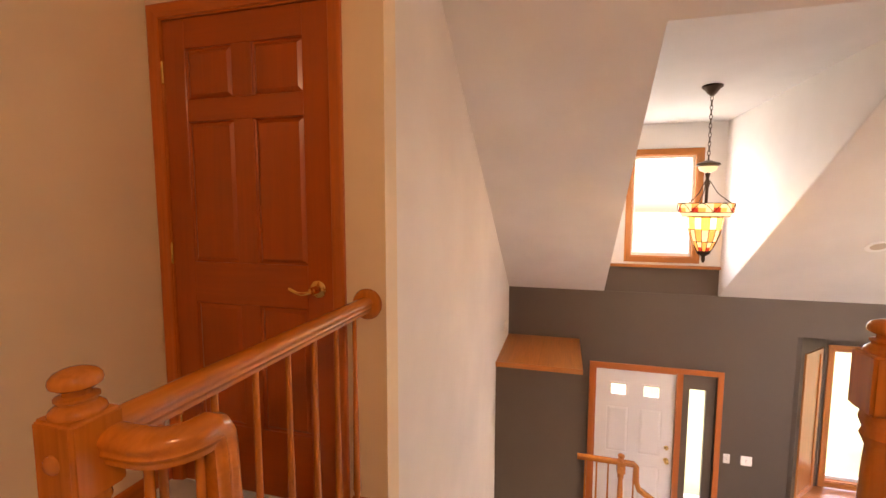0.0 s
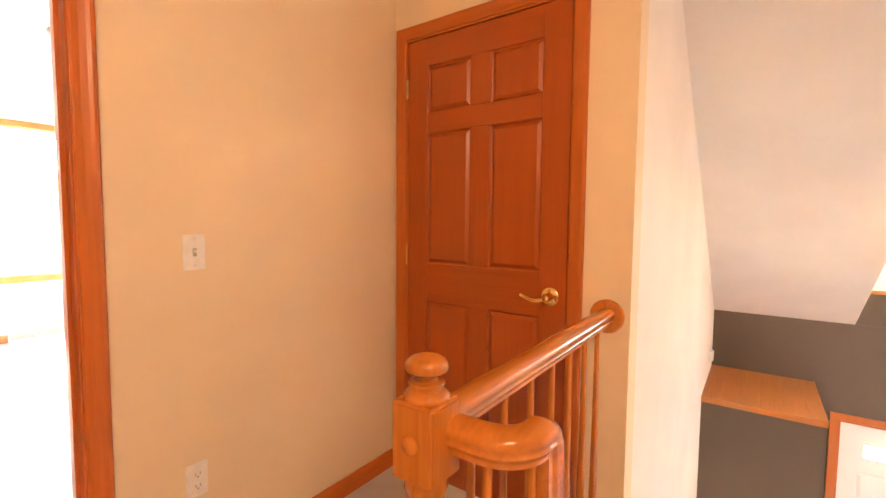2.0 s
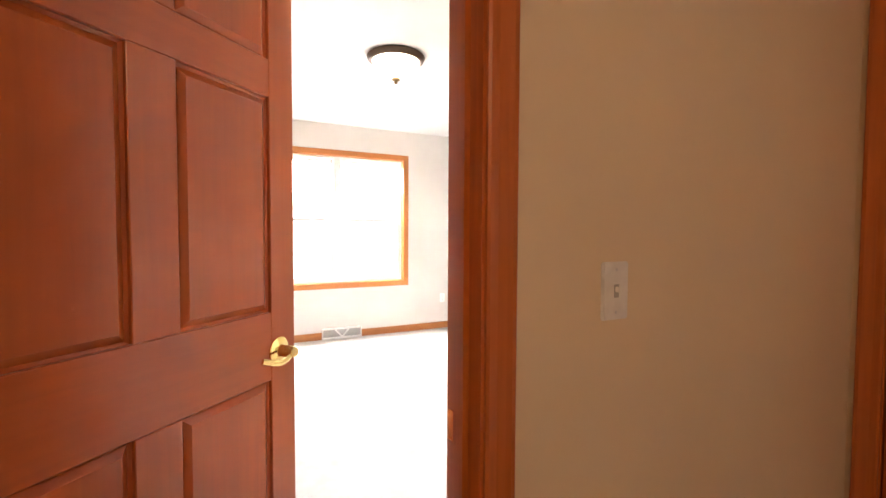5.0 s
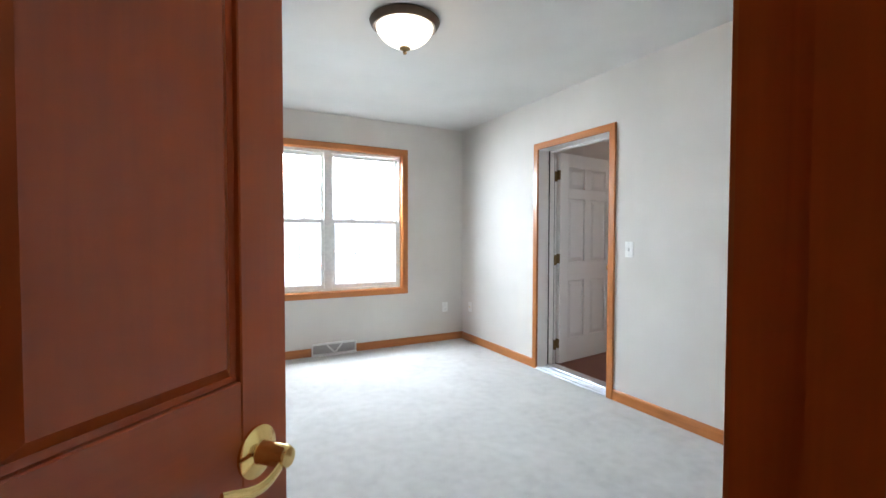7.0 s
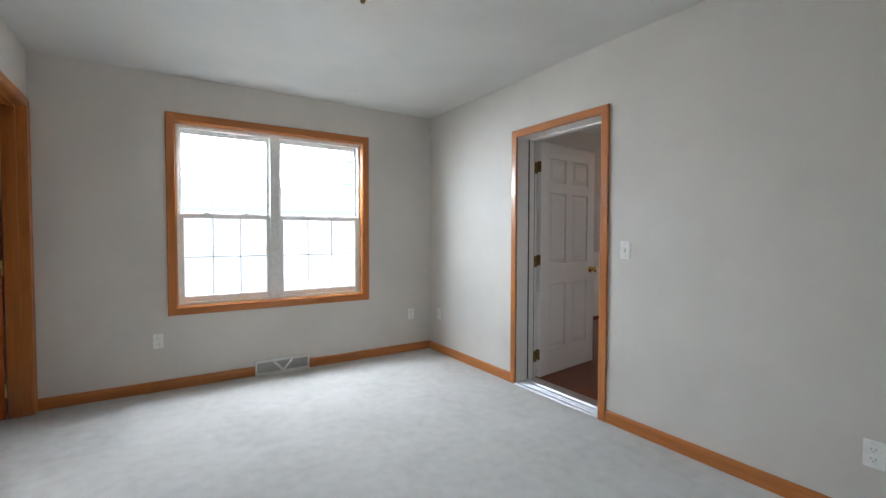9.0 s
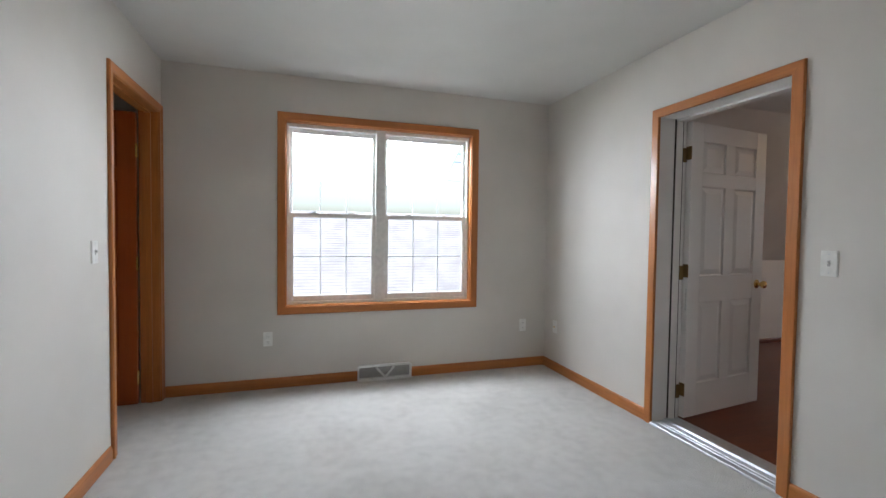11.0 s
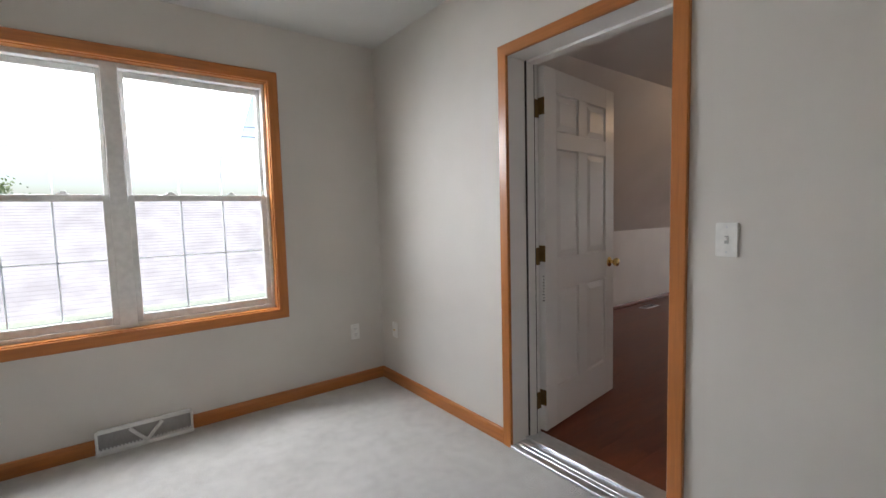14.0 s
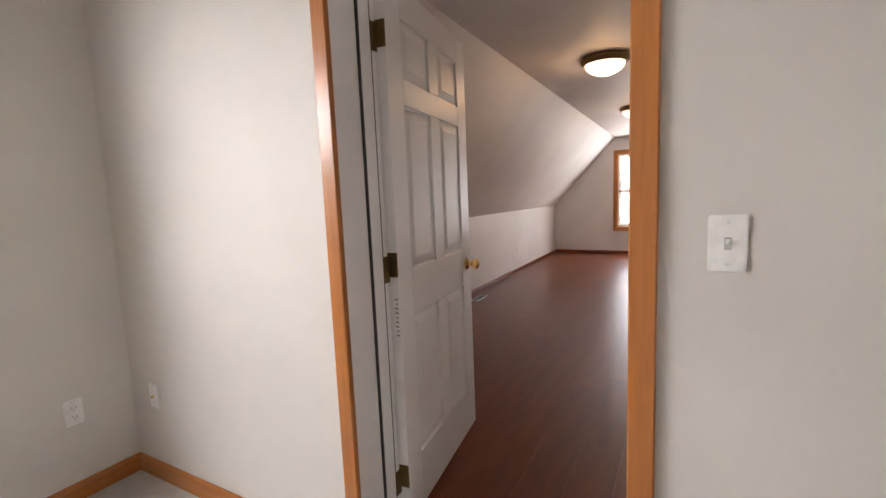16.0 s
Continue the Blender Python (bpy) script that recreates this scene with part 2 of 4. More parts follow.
CASING = [(0, 0), (0, 0.009), (0.005, 0.012), (0.02, 0.0125), (0.036, 0.016), (0.046, 0.019), (0.054, 0.018), (0.058, 0.014), (0.058, 0)]
FLAT = [(0, 0), (0, 0.014), (0.004, 0.018), (0.060, 0.018), (0.064, 0.014), (0.064, 0)]


def casing(parent, name, p0, p1, across, normal, mat, profile, m0=0, m1=0):
    """One length of casing from p0 to p1; across points away from the opening, m0 and m1 mitre its ends."""
    p0, p1, across, normal = Vector(p0), Vector(p1), Vector(across), Vector(normal)
    along = (p1 - p0).normalized()
    bm = bmesh.new()
    rings = [[bm.verts.new(p + across * u + normal * v + along * u * k) for u, v in profile] for p, k in ((p0, -m0), (p1, m1))]
    n = len(profile)
    for i in range(n):
        bm.faces.new((rings[0][i], rings[0][(i + 1) % n], rings[1][(i + 1) % n], rings[1][i]))
    bm.faces.new(rings[0])
    bm.faces.new(rings[1])
    return part(name, bm, mat, parent)


def surround(parent, wall_axis, w, a0, a1, z1, side, mats, profile=CASING, z0=0.0, bottom=False):
    """Casing round an opening in the wall plane wall_axis = w, from a0 to a1 along it; mats: level, upright."""
    def at(a, z):
        return (w, a, z) if wall_axis == "x" else (a, w, z)
    def way(a, z):
        return (0, a, z) if wall_axis == "x" else (a, 0, z)
    nrm = (side, 0, 0) if wall_axis == "x" else (0, side, 0)
    k = 1 if bottom else 0
    casing(parent, "casing", at(a0, z0), at(a0, z1), way(-1, 0), nrm, mats[1], profile, k, 1)
    casing(parent, "casing", at(a1, z0), at(a1, z1), way(1, 0), nrm, mats[1], profile, k, 1)
    casing(parent, "casing", at(a0, z1), at(a1, z1), way(0, 1), nrm, mats[0], profile, 1, 1)
    if bottom:
        casing(parent, "casing", at(a0, z0), at(a1, z0), way(0, -1), nrm, mats[0], profile, 1, 1)


def skirting(name, p0, p1, normal, mat, h=0.083, t=0.014):
    """A baseboard with an eased top edge, from p0 to p1 along a wall."""
    p0, p1, nrm = Vector(p0), Vector(p1), Vector(normal)
    prof = [(0, 0), (t, 0), (t, h * 0.72), (t * 0.75, h * 0.9), (t * 0.35, h), (0, h)]
    bm = bmesh.new()
    rings = [[bm.verts.new(p + nrm * a + Vector((0, 0, z))) for a, z in prof] for p in (p0, p1)]
    for i in range(6):
        bm.faces.new((rings[0][i], rings[0][(i + 1) % 6], rings[1][(i + 1) % 6], rings[1][i]))
    bm.faces.new(rings[0])
    bm.faces.new(rings[1])
    return setting(name, bm, mat, "orange-stained oak baseboard along the wall", "baseboard")


def raised_panel(x0, x1, z0, z1, t, inset=0.028, lift=0.007):
    """A raised panel, alike on both faces, centred on y = 0."""
    bm = bmesh.new()
    for s in (-1, 1):
        y = s * t
        outer = [bm.verts.new((x, y, z)) for x, z in ((x0, z0), (x1, z0), (x1, z1), (x0, z1))]
        mid = [bm.verts.new((x, y - s * 0.004, z)) for x, z in ((x0 + 0.007, z0 + 0.007), (x1 - 0.007, z0 + 0.007), (x1 - 0.007, z1 - 0.007), (x0 + 0.007, z1 - 0.007))]
        k = 0.007 + inset
        inner = [bm.verts.new((x, y + s * lift, z)) for x, z in ((x0 + k, z0 + k), (x1 - k, z0 + k), (x1 - k, z1 - k), (x0 + k, z1 - k))]
        for a, b in ((outer, mid), (mid, inner)):
            for i in range(4):
                bm.faces.new((a[i], a[(i + 1) % 4], b[(i + 1) % 4], b[i]))
        bm.faces.new(inner)
    return bm


def lever(parent, x, z, t, turn, mat):
    """A brass lever set on both faces of a door at x, z; turn is the way the levers point."""
    for s in (-1, 1):
        bm = lathe([(0.0, 0), (0.036, 0), (0.036, 0.004), (0.033, 0.006), (0.017, 0.010), (0.0155, 0.013), (0.0155, 0.050), (0.013, 0.055), (0.0, 0.056)], 40, "y")
        for v in bm.verts:
            v.co = (v.co.x + x, s * (v.co.y + t), v.co.z + z)
        rose = part("handle_rose", bm, mat, parent, "round polished brass rose", True)
        pts = []
        for i in range(15):
            q = i / 14
            pts.append((x + turn * (0.004 + 0.106 * q), s * (t + 0.048 + 0.006 * math.sin(math.pi * q)), z - 0.004 - 0.010 * math.sin(math.pi * q * 1.25)))
        sec = [(0.0038 * math.cos(a), 0.0075 * math.sin(a)) for a in [i * math.pi / 6 for i in range(12)]]
        part("lever", sweep(pts, sec), mat, rose, "curved brass lever", True)


def knob(parent, x, z, t, mat):
    for s in (-1, 1):
        bm = lathe([(0.0, 0), (0.032, 0), (0.032, 0.004), (0.026, 0.009), (0.011, 0.014), (0.011, 0.03), (0.022, 0.036), (0.028, 0.048), (0.026, 0.06), (0.014, 0.067), (0.0, 0.068)], 28, "y")
        for v in bm.verts:
            v.co = (v.co.x + x, s * (v.co.y + t), v.co.z + z)
        part("door_knob", bm, mat, parent, "round polished brass knob", True)


def six_panel(name, label, m, w, h, mats, handle, hinge_side=-1, hinge_mat=None, t=0.0175, lock=0.905, inset=0.016, middle=(0.80, 0.985), stile=0.115, foot=0.006):
    """A six-panel door, its hinge edge at the origin and its width along x; parts in local places."""
    door = thing(name, label, "door", m, kind="structure")
    up, level = mats
    st, mu = stile * w / 0.81, 0.10 * w / 0.81
    rails = [(foot, 0.235), middle, (1.60, 1.695), (h - 0.125, h)]
    part("stile", box(bmesh.new(), 0, st, -t, t, foot, h, 0.002), up, door)
    part("stile", box(bmesh.new(), w - st, w, -t, t, foot, h, 0.002), up, door)
    for a, b in rails:
        part("rail", box(bmesh.new(), st, w - st, -t, t, a, b, 0.002), level, door)
    c0, c1 = (w - mu) / 2, (w + mu) / 2
    for (_, a), (b, _) in zip(rails, rails[1:]):
        part("mullion", box(bmesh.new(), c0, c1, -t, t, a, b, 0.002), up, door)
        for x0, x1 in ((st, c0), (c1, w - st)):
            part("panel", raised_panel(x0, x1, a, b, t - 0.009, inset), up, door)
    handle(door, w - 0.065, lock, t)
    for z in (0.20, 1.02, 1.82):
        bm = lathe([(0.0, z - 0.052), (0.004, z - 0.05), (0.007, z - 0.045), (0.007, z + 0.045), (0.004, z + 0.05), (0.0, z + 0.052)], 14)
        for v in bm.verts:
            v.co.x -= 0.004
            v.co.y += hinge_side * (t + 0.004)
        box(bm, -0.003, -0.0006, -t, t, z - 0.045, z + 0.045)
        part("hinge", bm, hinge_mat or BRASS, door, "brass butt hinge")
    return door


def lever_out(turn):
    return lambda d, x, z, t: lever(d, x, z, t, turn, BRASS)


def switch_plate(name, m, label, kind="toggle"):
    """A wall plate, 70 by 115 mm, on the plane y = 0 facing -y; a toggle, a rocker or two sockets."""
    ob = thing(name, label, "switch" if kind != "outlet" else "outlet", m)
    part("plate", box(bmesh.new(), -0.035, 0.035, -0.006, 0.004, -0.0575, 0.0575, 0.003, 2), PLASTIC, ob)
    if kind == "toggle":
        # collar greyed to carry the shade round the toggle
        part("toggle_frame", boxes((-0.006, 0.006, -0.0075, -0.005, -0.013, 0.013)), SHADE, ob)
        bm = box(bmesh.new(), -0.004, 0.004, -0.017, -0.006, -0.002, 0.009, 0.0015)
        part("toggle", bm, PLASTIC, ob)
    elif kind == "outlet":
        for z in (-0.02, 0.02):
            s = part("socket", box(bmesh.new(), -0.017, 0.017, -0.0085, -0.005, z - 0.014, z + 0.014, 0.003, 2), PLASTIC, ob)
            # raised grey bars stand for the shaded slot holes
            part("slot", boxes((-0.009, -0.006, -0.0095, -0.008, z - 0.002, z + 0.009), (0.006, 0.009, -0.0095, -0.008, z - 0.002, z + 0.008), (-0.003, 0.003, -0.0095, -0.008, z - 0.010, z - 0.005)), SHADE, s)
    elif kind == "jack":
        bm = lathe([(0, 0), (0.006, 0), (0.006, 0.010), (0.0, 0.011)], 12, "y")
        for v in bm.verts:
            v.co.y = -v.co.y - 0.005
        part("jack", bm, BRASS, ob)
    for z in (-0.042, 0.042) if kind == "toggle" else (0.0,):
        bm = lathe([(0, 0), (0.003, 0), (0.003, 0.001), (0, 0.0015)], 10, "y")
        for v in bm.verts:
            v.co.y = -v.co.y - 0.006
            v.co.z += z
        part("screw", bm, STEEL, ob)
    return ob


# ---- the bedroom: walls, floor, ceiling ----
ZC = 2.515
YN, XE, XW = 4.562, 2.737, -0.515
JX0, JX1 = -0.475, 0.335
setting("floor_bedroom", boxes((XW - 0.12, XE, 0.06, YN + 0.15, -0.05, 0)), CARPET, "beige cut-pile carpet with dents, bedroom floor", "carpet")
setting("ceiling_bedroom", boxes((XW - 0.12, XE + 0.228, 0.0, YN + 0.16, ZC, ZC + 0.1)), CEILING_DIM, "smooth white painted ceiling", "ceiling")
WX0, WX1, WZ0, WZ1 = 0.348, 1.956, 0.652, 2.161
setting("wall_north", boxes((XW - 0.12, WX0, YN, YN + 0.16, -0.05, ZC), (WX1, XE + 0.228, YN, YN + 0.16, -0.05, ZC), (WX0, WX1, YN, YN + 0.16, -0.05, WZ0), (WX0, WX1, YN, YN + 0.16, WZ1, ZC)), WALL_BED, "off-white painted wall with a double window", "wall")
DY0, DY1 = 2.330, 3.160
setting("wall_east", boxes((XE, XE + 0.112, 0.0, DY0 - 0.03, -0.05, ZC), (XE, XE + 0.112, DY1 + 0.03, YN, -0.05, ZC), (XE, XE + 0.112, DY0 - 0.03, DY1 + 0.03, 2.082, ZC)), WALL_BED, "off-white painted wall with a white door", "wall")
CY0, CY1 = 3.654, 4.501
setting("wall_west", boxes((XW - 0.12, XW, 0.12, CY0, -0.05, ZC), (XW - 0.12, XW, CY1, YN, -0.05, ZC), (XW - 0.12, XW, CY0, CY1, 2.131, ZC)), WALL_BED, "off-white painted wall with a closet doorway", "wall")
setting("wall_south_bedroom", boxes((XW - 0.12, JX0 - 0.02, 0.062, 0.12, -0.05, ZC), (JX1 + 0.02, XE, 0.062, 0.12, -0.05, ZC), (JX0 - 0.02, JX1 + 0.02, 0.062, 0.12, 2.07, ZC)), WALL_BED, "off-white painted wall round the bedroom doorway", "wall")
skirting("baseboard_north", (XW, YN, 0), (0.932, YN, 0), (0, -1, 0), OAK_X)
skirting("baseboard_north_2", (1.400, YN, 0), (XE, YN, 0), (0, -1, 0), OAK_X)
skirting("baseboard_east", (XE, DY1 + 0.058, 0), (XE, YN - 0.014, 0), (-1, 0, 0), OAK_Y)
skirting("baseboard_east_2", (XE, 0.12, 0), (XE, DY0 - 0.058, 0), (-1, 0, 0), OAK_Y)
skirting("baseboard_west", (XW, 0.12, 0), (XW, CY0 - 0.058, 0), (1, 0, 0), OAK_Y)
skirting("baseboard_south_bedroom", (JX1 + 0.08, 0.12, 0), (XE - 0.014, 0.12, 0), (0, 1, 0), OAK_X)

# ---- the double window ----
win = thing("window_1", "double-hung twin window with white sashes and oak casing", "window", kind="structure")
surround(win, "y", YN, WX0 + 0.006, WX1 - 0.006, WZ1 - 0.006, -1, (OAK_X, OAK_Z), FLAT, WZ0 + 0.006, True)
part("jamb_liner", boxes((WX0, WX0 + 0.012, YN - 0.002, YN + 0.075, WZ0, WZ1), (WX1 - 0.012, WX1, YN - 0.002, YN + 0.075, WZ0, WZ1)), OAK_Z, win, "oak jamb liner")
part("head_liner", boxes((WX0 + 0.012, WX1 - 0.012, YN - 0.002, YN + 0.075, WZ1 - 0.012, WZ1)), OAK_X, win)
part("window_sill", boxes((WX0 + 0.012, WX1 - 0.012, YN - 0.002, YN + 0.075, WZ0, WZ0 + 0.012)), OAK_X, win, "oak window stool")
X0, X1, Z0, Z1 = WX0 + 0.012, WX1 - 0.012, WZ0 + 0.012, WZ1 - 0.012
part("window_frame", boxes((X0, X0 + 0.02, YN + 0.05, YN + 0.15, Z0, Z1), (X1 - 0.02, X1, YN + 0.05, YN + 0.15, Z0, Z1), (X0 + 0.02, X1 - 0.02, YN + 0.05, YN + 0.15, Z1 - 0.03, Z1), (X0 + 0.02, X1 - 0.02, YN + 0.05, YN + 0.15, Z0, Z0 + 0.025), bevel=0.003), VINYL, win, "white vinyl window frame")
part("centre_post", box(bmesh.new(), 1.086, 1.169, YN + 0.044, YN + 0.15, Z0 + 0.001, Z1 - 0.001, 0.003), VINYL, win)
ZM = 1.405
for a0, a1 in ((X0 + 0.02, 1.086), (1.169, X1 - 0.02)):
    for y, z0, z1, sw, low in ((YN + 0.062, Z0 + 0.025, ZM + 0.018, 0.031, True), (YN + 0.098, ZM - 0.018, Z1 - 0.03, 0.024, False)):
        bm = boxes((a0, a0 + sw, y, y + 0.032, z0, z1), (a1 - sw, a1, y, y + 0.032, z0, z1), (a0 + sw, a1 - sw, y, y + 0.032, z1 - 0.036, z1), (a0 + sw, a1 - sw, y, y + 0.032, z0, z0 + (0.045 if low else 0.036)), bevel=0.003)
        sash = part("sash", bm, VINYL, win, "white vinyl sash")
        g0, g1, h0, h1 = a0 + sw, a1 - sw, z0 + 0.04, z1 - 0.036
        pane = part("pane", boxes((g0, g1, y + 0.012, y + 0.016, h0, h1)), GLASS, sash, "clear window glass")
        pane.visible_shadow = False
        for k in (1, 2):
            c = g0 + (g1 - g0) * k / 3
            part("muntin", boxes((c - 0.0038, c + 0.0038, y + 0.018, y + 0.025, h0, h1)), MUNTIN, sash)
        c = (h0 + h1) / 2
        part("muntin", boxes((g0, g1, y + 0.0185, y + 0.0245, c - 0.0038, c + 0.0038)), MUNTIN, sash)
        if low:
            for k in (0.28, 0.72):
                c = a0 + (a1 - a0) * k
                part("sash_lock", boxes((c - 0.028, c + 0.028, y + 0.004, y + 0.026, z1, z1 + 0.007), (c - 0.012, c + 0.016, y + 0.008, y + 0.02, z1 + 0.007, z1 + 0.018), bevel=0.002), VINYL, sash)

# ---- floor register, plates and ceiling lamp in the bedroom ----
vent = thing("floor_register", "white pressed-metal baseboard register with a damper lever", "vent", pose(1.166, YN, 0))
bm = boxes((-0.2335, -0.2215, -0.042, -0.003, 0.012, 0.122), (0.2215, 0.2335, -0.042, -0.003, 0.012, 0.122), (-0.2215, 0.2215, -0.02, -0.003, 0.108, 0.130), (-0.2335, 0.2335, -0.05, -0.003, 0.0, 0.022), bevel=0.002)
part("frame", bm, VINYL, vent)
# solid grey sheet, its colour standing for the shaded opening
part("backing", boxes((-0.2215, 0.2215, -0.008, -0.003, 0.022, 0.108)), SHADE, vent, "shadow-grey panel in place of the opening behind the grille")
for i in range(26):
    x = -0.21 + i * 0.0168
    bm = boxes((x - 0.0035, x + 0.0035, -0.030, -0.026, 0.022, 0.108))
    for v in bm.verts:
        v.co.y += (v.co.z - 0.022) * 0.16
    part("slat", bm, SHADE, vent)
for s in (-1, 1):
    bm = sweep([(0, -0.044, 0.024), (s * 0.078, -0.030, 0.108)], [(-0.006, -0.008), (0.006, -0.008), (0.006, 0.008), (-0.006, 0.008)])
    part("damper_arm", bm, VINYL, vent)

switch_plate("light_switch", pose(XE, 2.148, 1.154, 0, 0, -90), "white toggle light switch on the wall by the white door")
switch_plate("light_switch", pose(XW, 3.435, 1.148, 0, 0, 90), "white toggle light switch by the closet doorway")
switch_plate("wall_outlet", pose(XE, 0.968, 0.335, 0, 0, -90), "white double wall outlet above the baseboard", "outlet")
switch_plate("wall_outlet", pose(0.22, YN, 0.40), "white double wall outlet under the window", "outlet")
switch_plate("wall_outlet", pose(2.50, YN, 0.40), "white double wall outlet beside the room corner", "outlet")
switch_plate("cable_plate", pose(XE, 4.366, 0.41, 0, 0, -90), "white cable wall plate with a small brass jack", "jack")


def ceiling_lamp(name, label, x, y, z, glass, metal=BRONZE, k=1.0, tip=True, q=1.0):
    ob = thing(name, label, "ceiling lamp", pose(x, y, z))
    part("pan", lathe([(0.0, 0), (0.165 * k, 0), (0.172 * k, -0.012), (0.165 * k, -0.04), (0.150 * k, -0.055), (0.145 * k, -0.05), (0.0, -0.045)], 48), metal, ob, "", True)
    bowl = [(0.140 * k, -0.046)] + [(0.140 * k * math.cos(a) ** (1.25 if tip else 1.0), -0.052 - (0.15 if tip else 0.085) * math.sin(a) ** 1.15) for a in [i * math.pi / 2 / 12 for i in range(1, 12)]] + [(0.002, -0.052 - (0.15 if tip else 0.085))]
    sh = part("shade", lathe(bowl, 48), glass, ob, "glowing opal glass bowl", True)
    sh.visible_shadow = False
    if tip:
        part("finial", lathe([(0.0, -0.192), (0.03, -0.195), (0.034, -0.205), (0.022, -0.215), (0.010, -0.222), (0.013, -0.232), (0.009, -0.242), (0.0, -0.246)], 20), OLD_BRASS, ob, "turned antique brass finial", True)
    for o in ob.children:
        for v in o.data.vertices:
            v.co.z *= q
    return ob


ceiling_lamp("ceiling_lamp", "flush bowl ceiling lamp with bronze rim, lit", 1.05, 2.37, ZC, OPAL, k=1.2, q=0.8)

# ---- the white door and its opening, to the attic room ----
ow = thing("door_frame_east", "white jamb with oak casing and aluminium threshold", "door frame", kind="structure")
surround(ow, "x", XE, DY0 + 0.002, DY1 - 0.002, 2.052, -1, (OAK_Y, OAK_Z), FLAT[:3] + [(0.054, 0.018), (0.058, 0.014), (0.058, 0)])
part("jamb", box(bmesh.new(), XE - 0.004, XE + 0.228, DY1, DY1 + 0.03, 0.0, 2.082, 0.002), WHITE, ow, "white painted door jamb")
part("jamb", box(bmesh.new(), XE - 0.004, XE + 0.228, DY0 - 0.03, DY0, 0.0, 2.082, 0.002), WHITE, ow)
part("head_jamb", box(bmesh.new(), XE - 0.004, XE + 0.228, DY0, DY1, 2.052, 2.082, 0.002), WHITE, ow)
part("door_stop", boxes((XE + 0.13, XE + 0.182, DY1 - 0.012, DY1, 0.02, 2.052), (XE + 0.13, XE + 0.182, DY0, DY0 + 0.012, 0.02, 2.052), (XE + 0.13, XE + 0.182, DY0 + 0.012, DY1 - 0.012, 2.04, 2.052)), WHITE, ow)
part("weatherstrip", boxes((XE + 0.182, XE + 0.19, DY1 - 0.010, DY1, 0.02, 2.052), (XE + 0.124, XE + 0.13, DY1 - 0.009, DY1, 0.02, 2.052)), RUBBER, ow, "dark rubber weatherstrip")
bm = boxes((XE - 0.02, XE + 0.10, DY0 + 0.0005, DY1 - 0.0005, 0.0, 0.014), (XE + 0.10, XE + 0.135, DY0 + 0.0005, DY1 - 0.0005, 0.0, 0.026), (XE + 0.135, XE + 0.225, DY0 + 0.0005, DY1 - 0.0005, 0.0, 0.018), (XE + 0.02, XE + 0.026, DY0 + 0.0005, DY1 - 0.0005, 0.014, 0.018), (XE + 0.05, XE + 0.056, DY0 + 0.0005, DY1 - 0.0005, 0.014, 0.018), bevel=0.002)
part("threshold", bm, STEEL, ow, "ribbed aluminium threshold")
for z in (0.20, 1.02, 1.82):
    part("hinge_leaf", box(bmesh.new(), XE + 0.19, XE + 0.232, DY1 - 0.003, DY1 + 0.001, z - 0.048, z + 0.048, 0.001), OLD_BRASS, ow, "antique brass hinge leaf")
wd = six_panel("door_white", "white six-panel door with brass knob, standing open", pose(XE + 0.240, DY1 - 0.010, 0.014, 0, 0, 7.1), 0.835, 2.03, (WHITE, WHITE), lambda d, x, z, t: knob(d, x, z, t, BRASS), 1, OLD_BRASS, 0.022, 0.905, 0.036)
part("door_label", boxes((-0.0012, -0.0005, -0.020, 0.002, 0.74, 0.92)), PLASTIC, wd, "white maker's label on the door edge")
for i in range(9):
    part("label_line", boxes((-0.0017, -0.0012, -0.015, -0.003 - 0.004 * (i % 3 == 1), 0.755 + i * 0.017, 0.759 + i * 0.017)), DARK, wd)

# ---- the closet doorway in the west wall ----
cl = thing("door_frame_west", "orange-stained casing and jambs of the closet doorway", "door frame", kind="structure")
surround(cl, "x", XW, CY0 + 0.014, CY1 - 0.014, 2.117, 1, (OAK_Y, OAK_Z))
part("jamb", boxes((XW - 0.122, XW + 0.002, CY0, CY0 + 0.018, 0, 2.131)), OAK_Z, cl)
part("jamb", boxes((XW - 0.122, XW + 0.002, CY1 - 0.018, CY1, 0, 2.131)), OAK_Z, cl)
part("head_jamb", boxes((XW - 0.122, XW + 0.002, CY0 + 0.018, CY1 - 0.018, 2.113, 2.131)), OAK_Y, cl)
part("door_stop", boxes((XW - 0.08, XW - 0.045, CY1 - 0.03, CY1 - 0.018, 0, 2.113), (XW - 0.08, XW - 0.045, CY0 + 0.018, CY0 + 0.03, 0, 2.113), (XW - 0.08, XW - 0.045, CY0 + 0.03, CY1 - 0.03, 2.101, 2.113)), OAK_Z, cl)
six_panel("door_closet", "orange-stained six-panel closet door, swung open inward", pose(XW - 0.128, CY1 - 0.042, 0.004, 0, 0, 183), 0.80, 2.09, (DOOR_Z, DOOR_X), lever_out(-1), 1)
setting("wall_closet", boxes((XW - 1.0, XW - 0.92, 3.3, YN + 0.16, -0.05, ZC), (XW - 0.92, XW - 0.12, 3.3, 3.38, -0.05, ZC), (XW - 0.92, XW - 0.12, YN + 0.04, YN + 0.16, -0.05, ZC)), WALL_BED, "off-white closet walls", "wall")
setting("floor_closet", boxes((XW - 0.92, XW - 0.12, 3.38, YN + 0.04, -0.05, 0)), CARPET, "beige carpet in the closet", "carpet")
setting("ceiling_closet", boxes((XW - 1.0, XW - 0.12, 3.3, YN + 0.16, ZC, ZC + 0.1)), CEILING, "white closet ceiling", "ceiling")

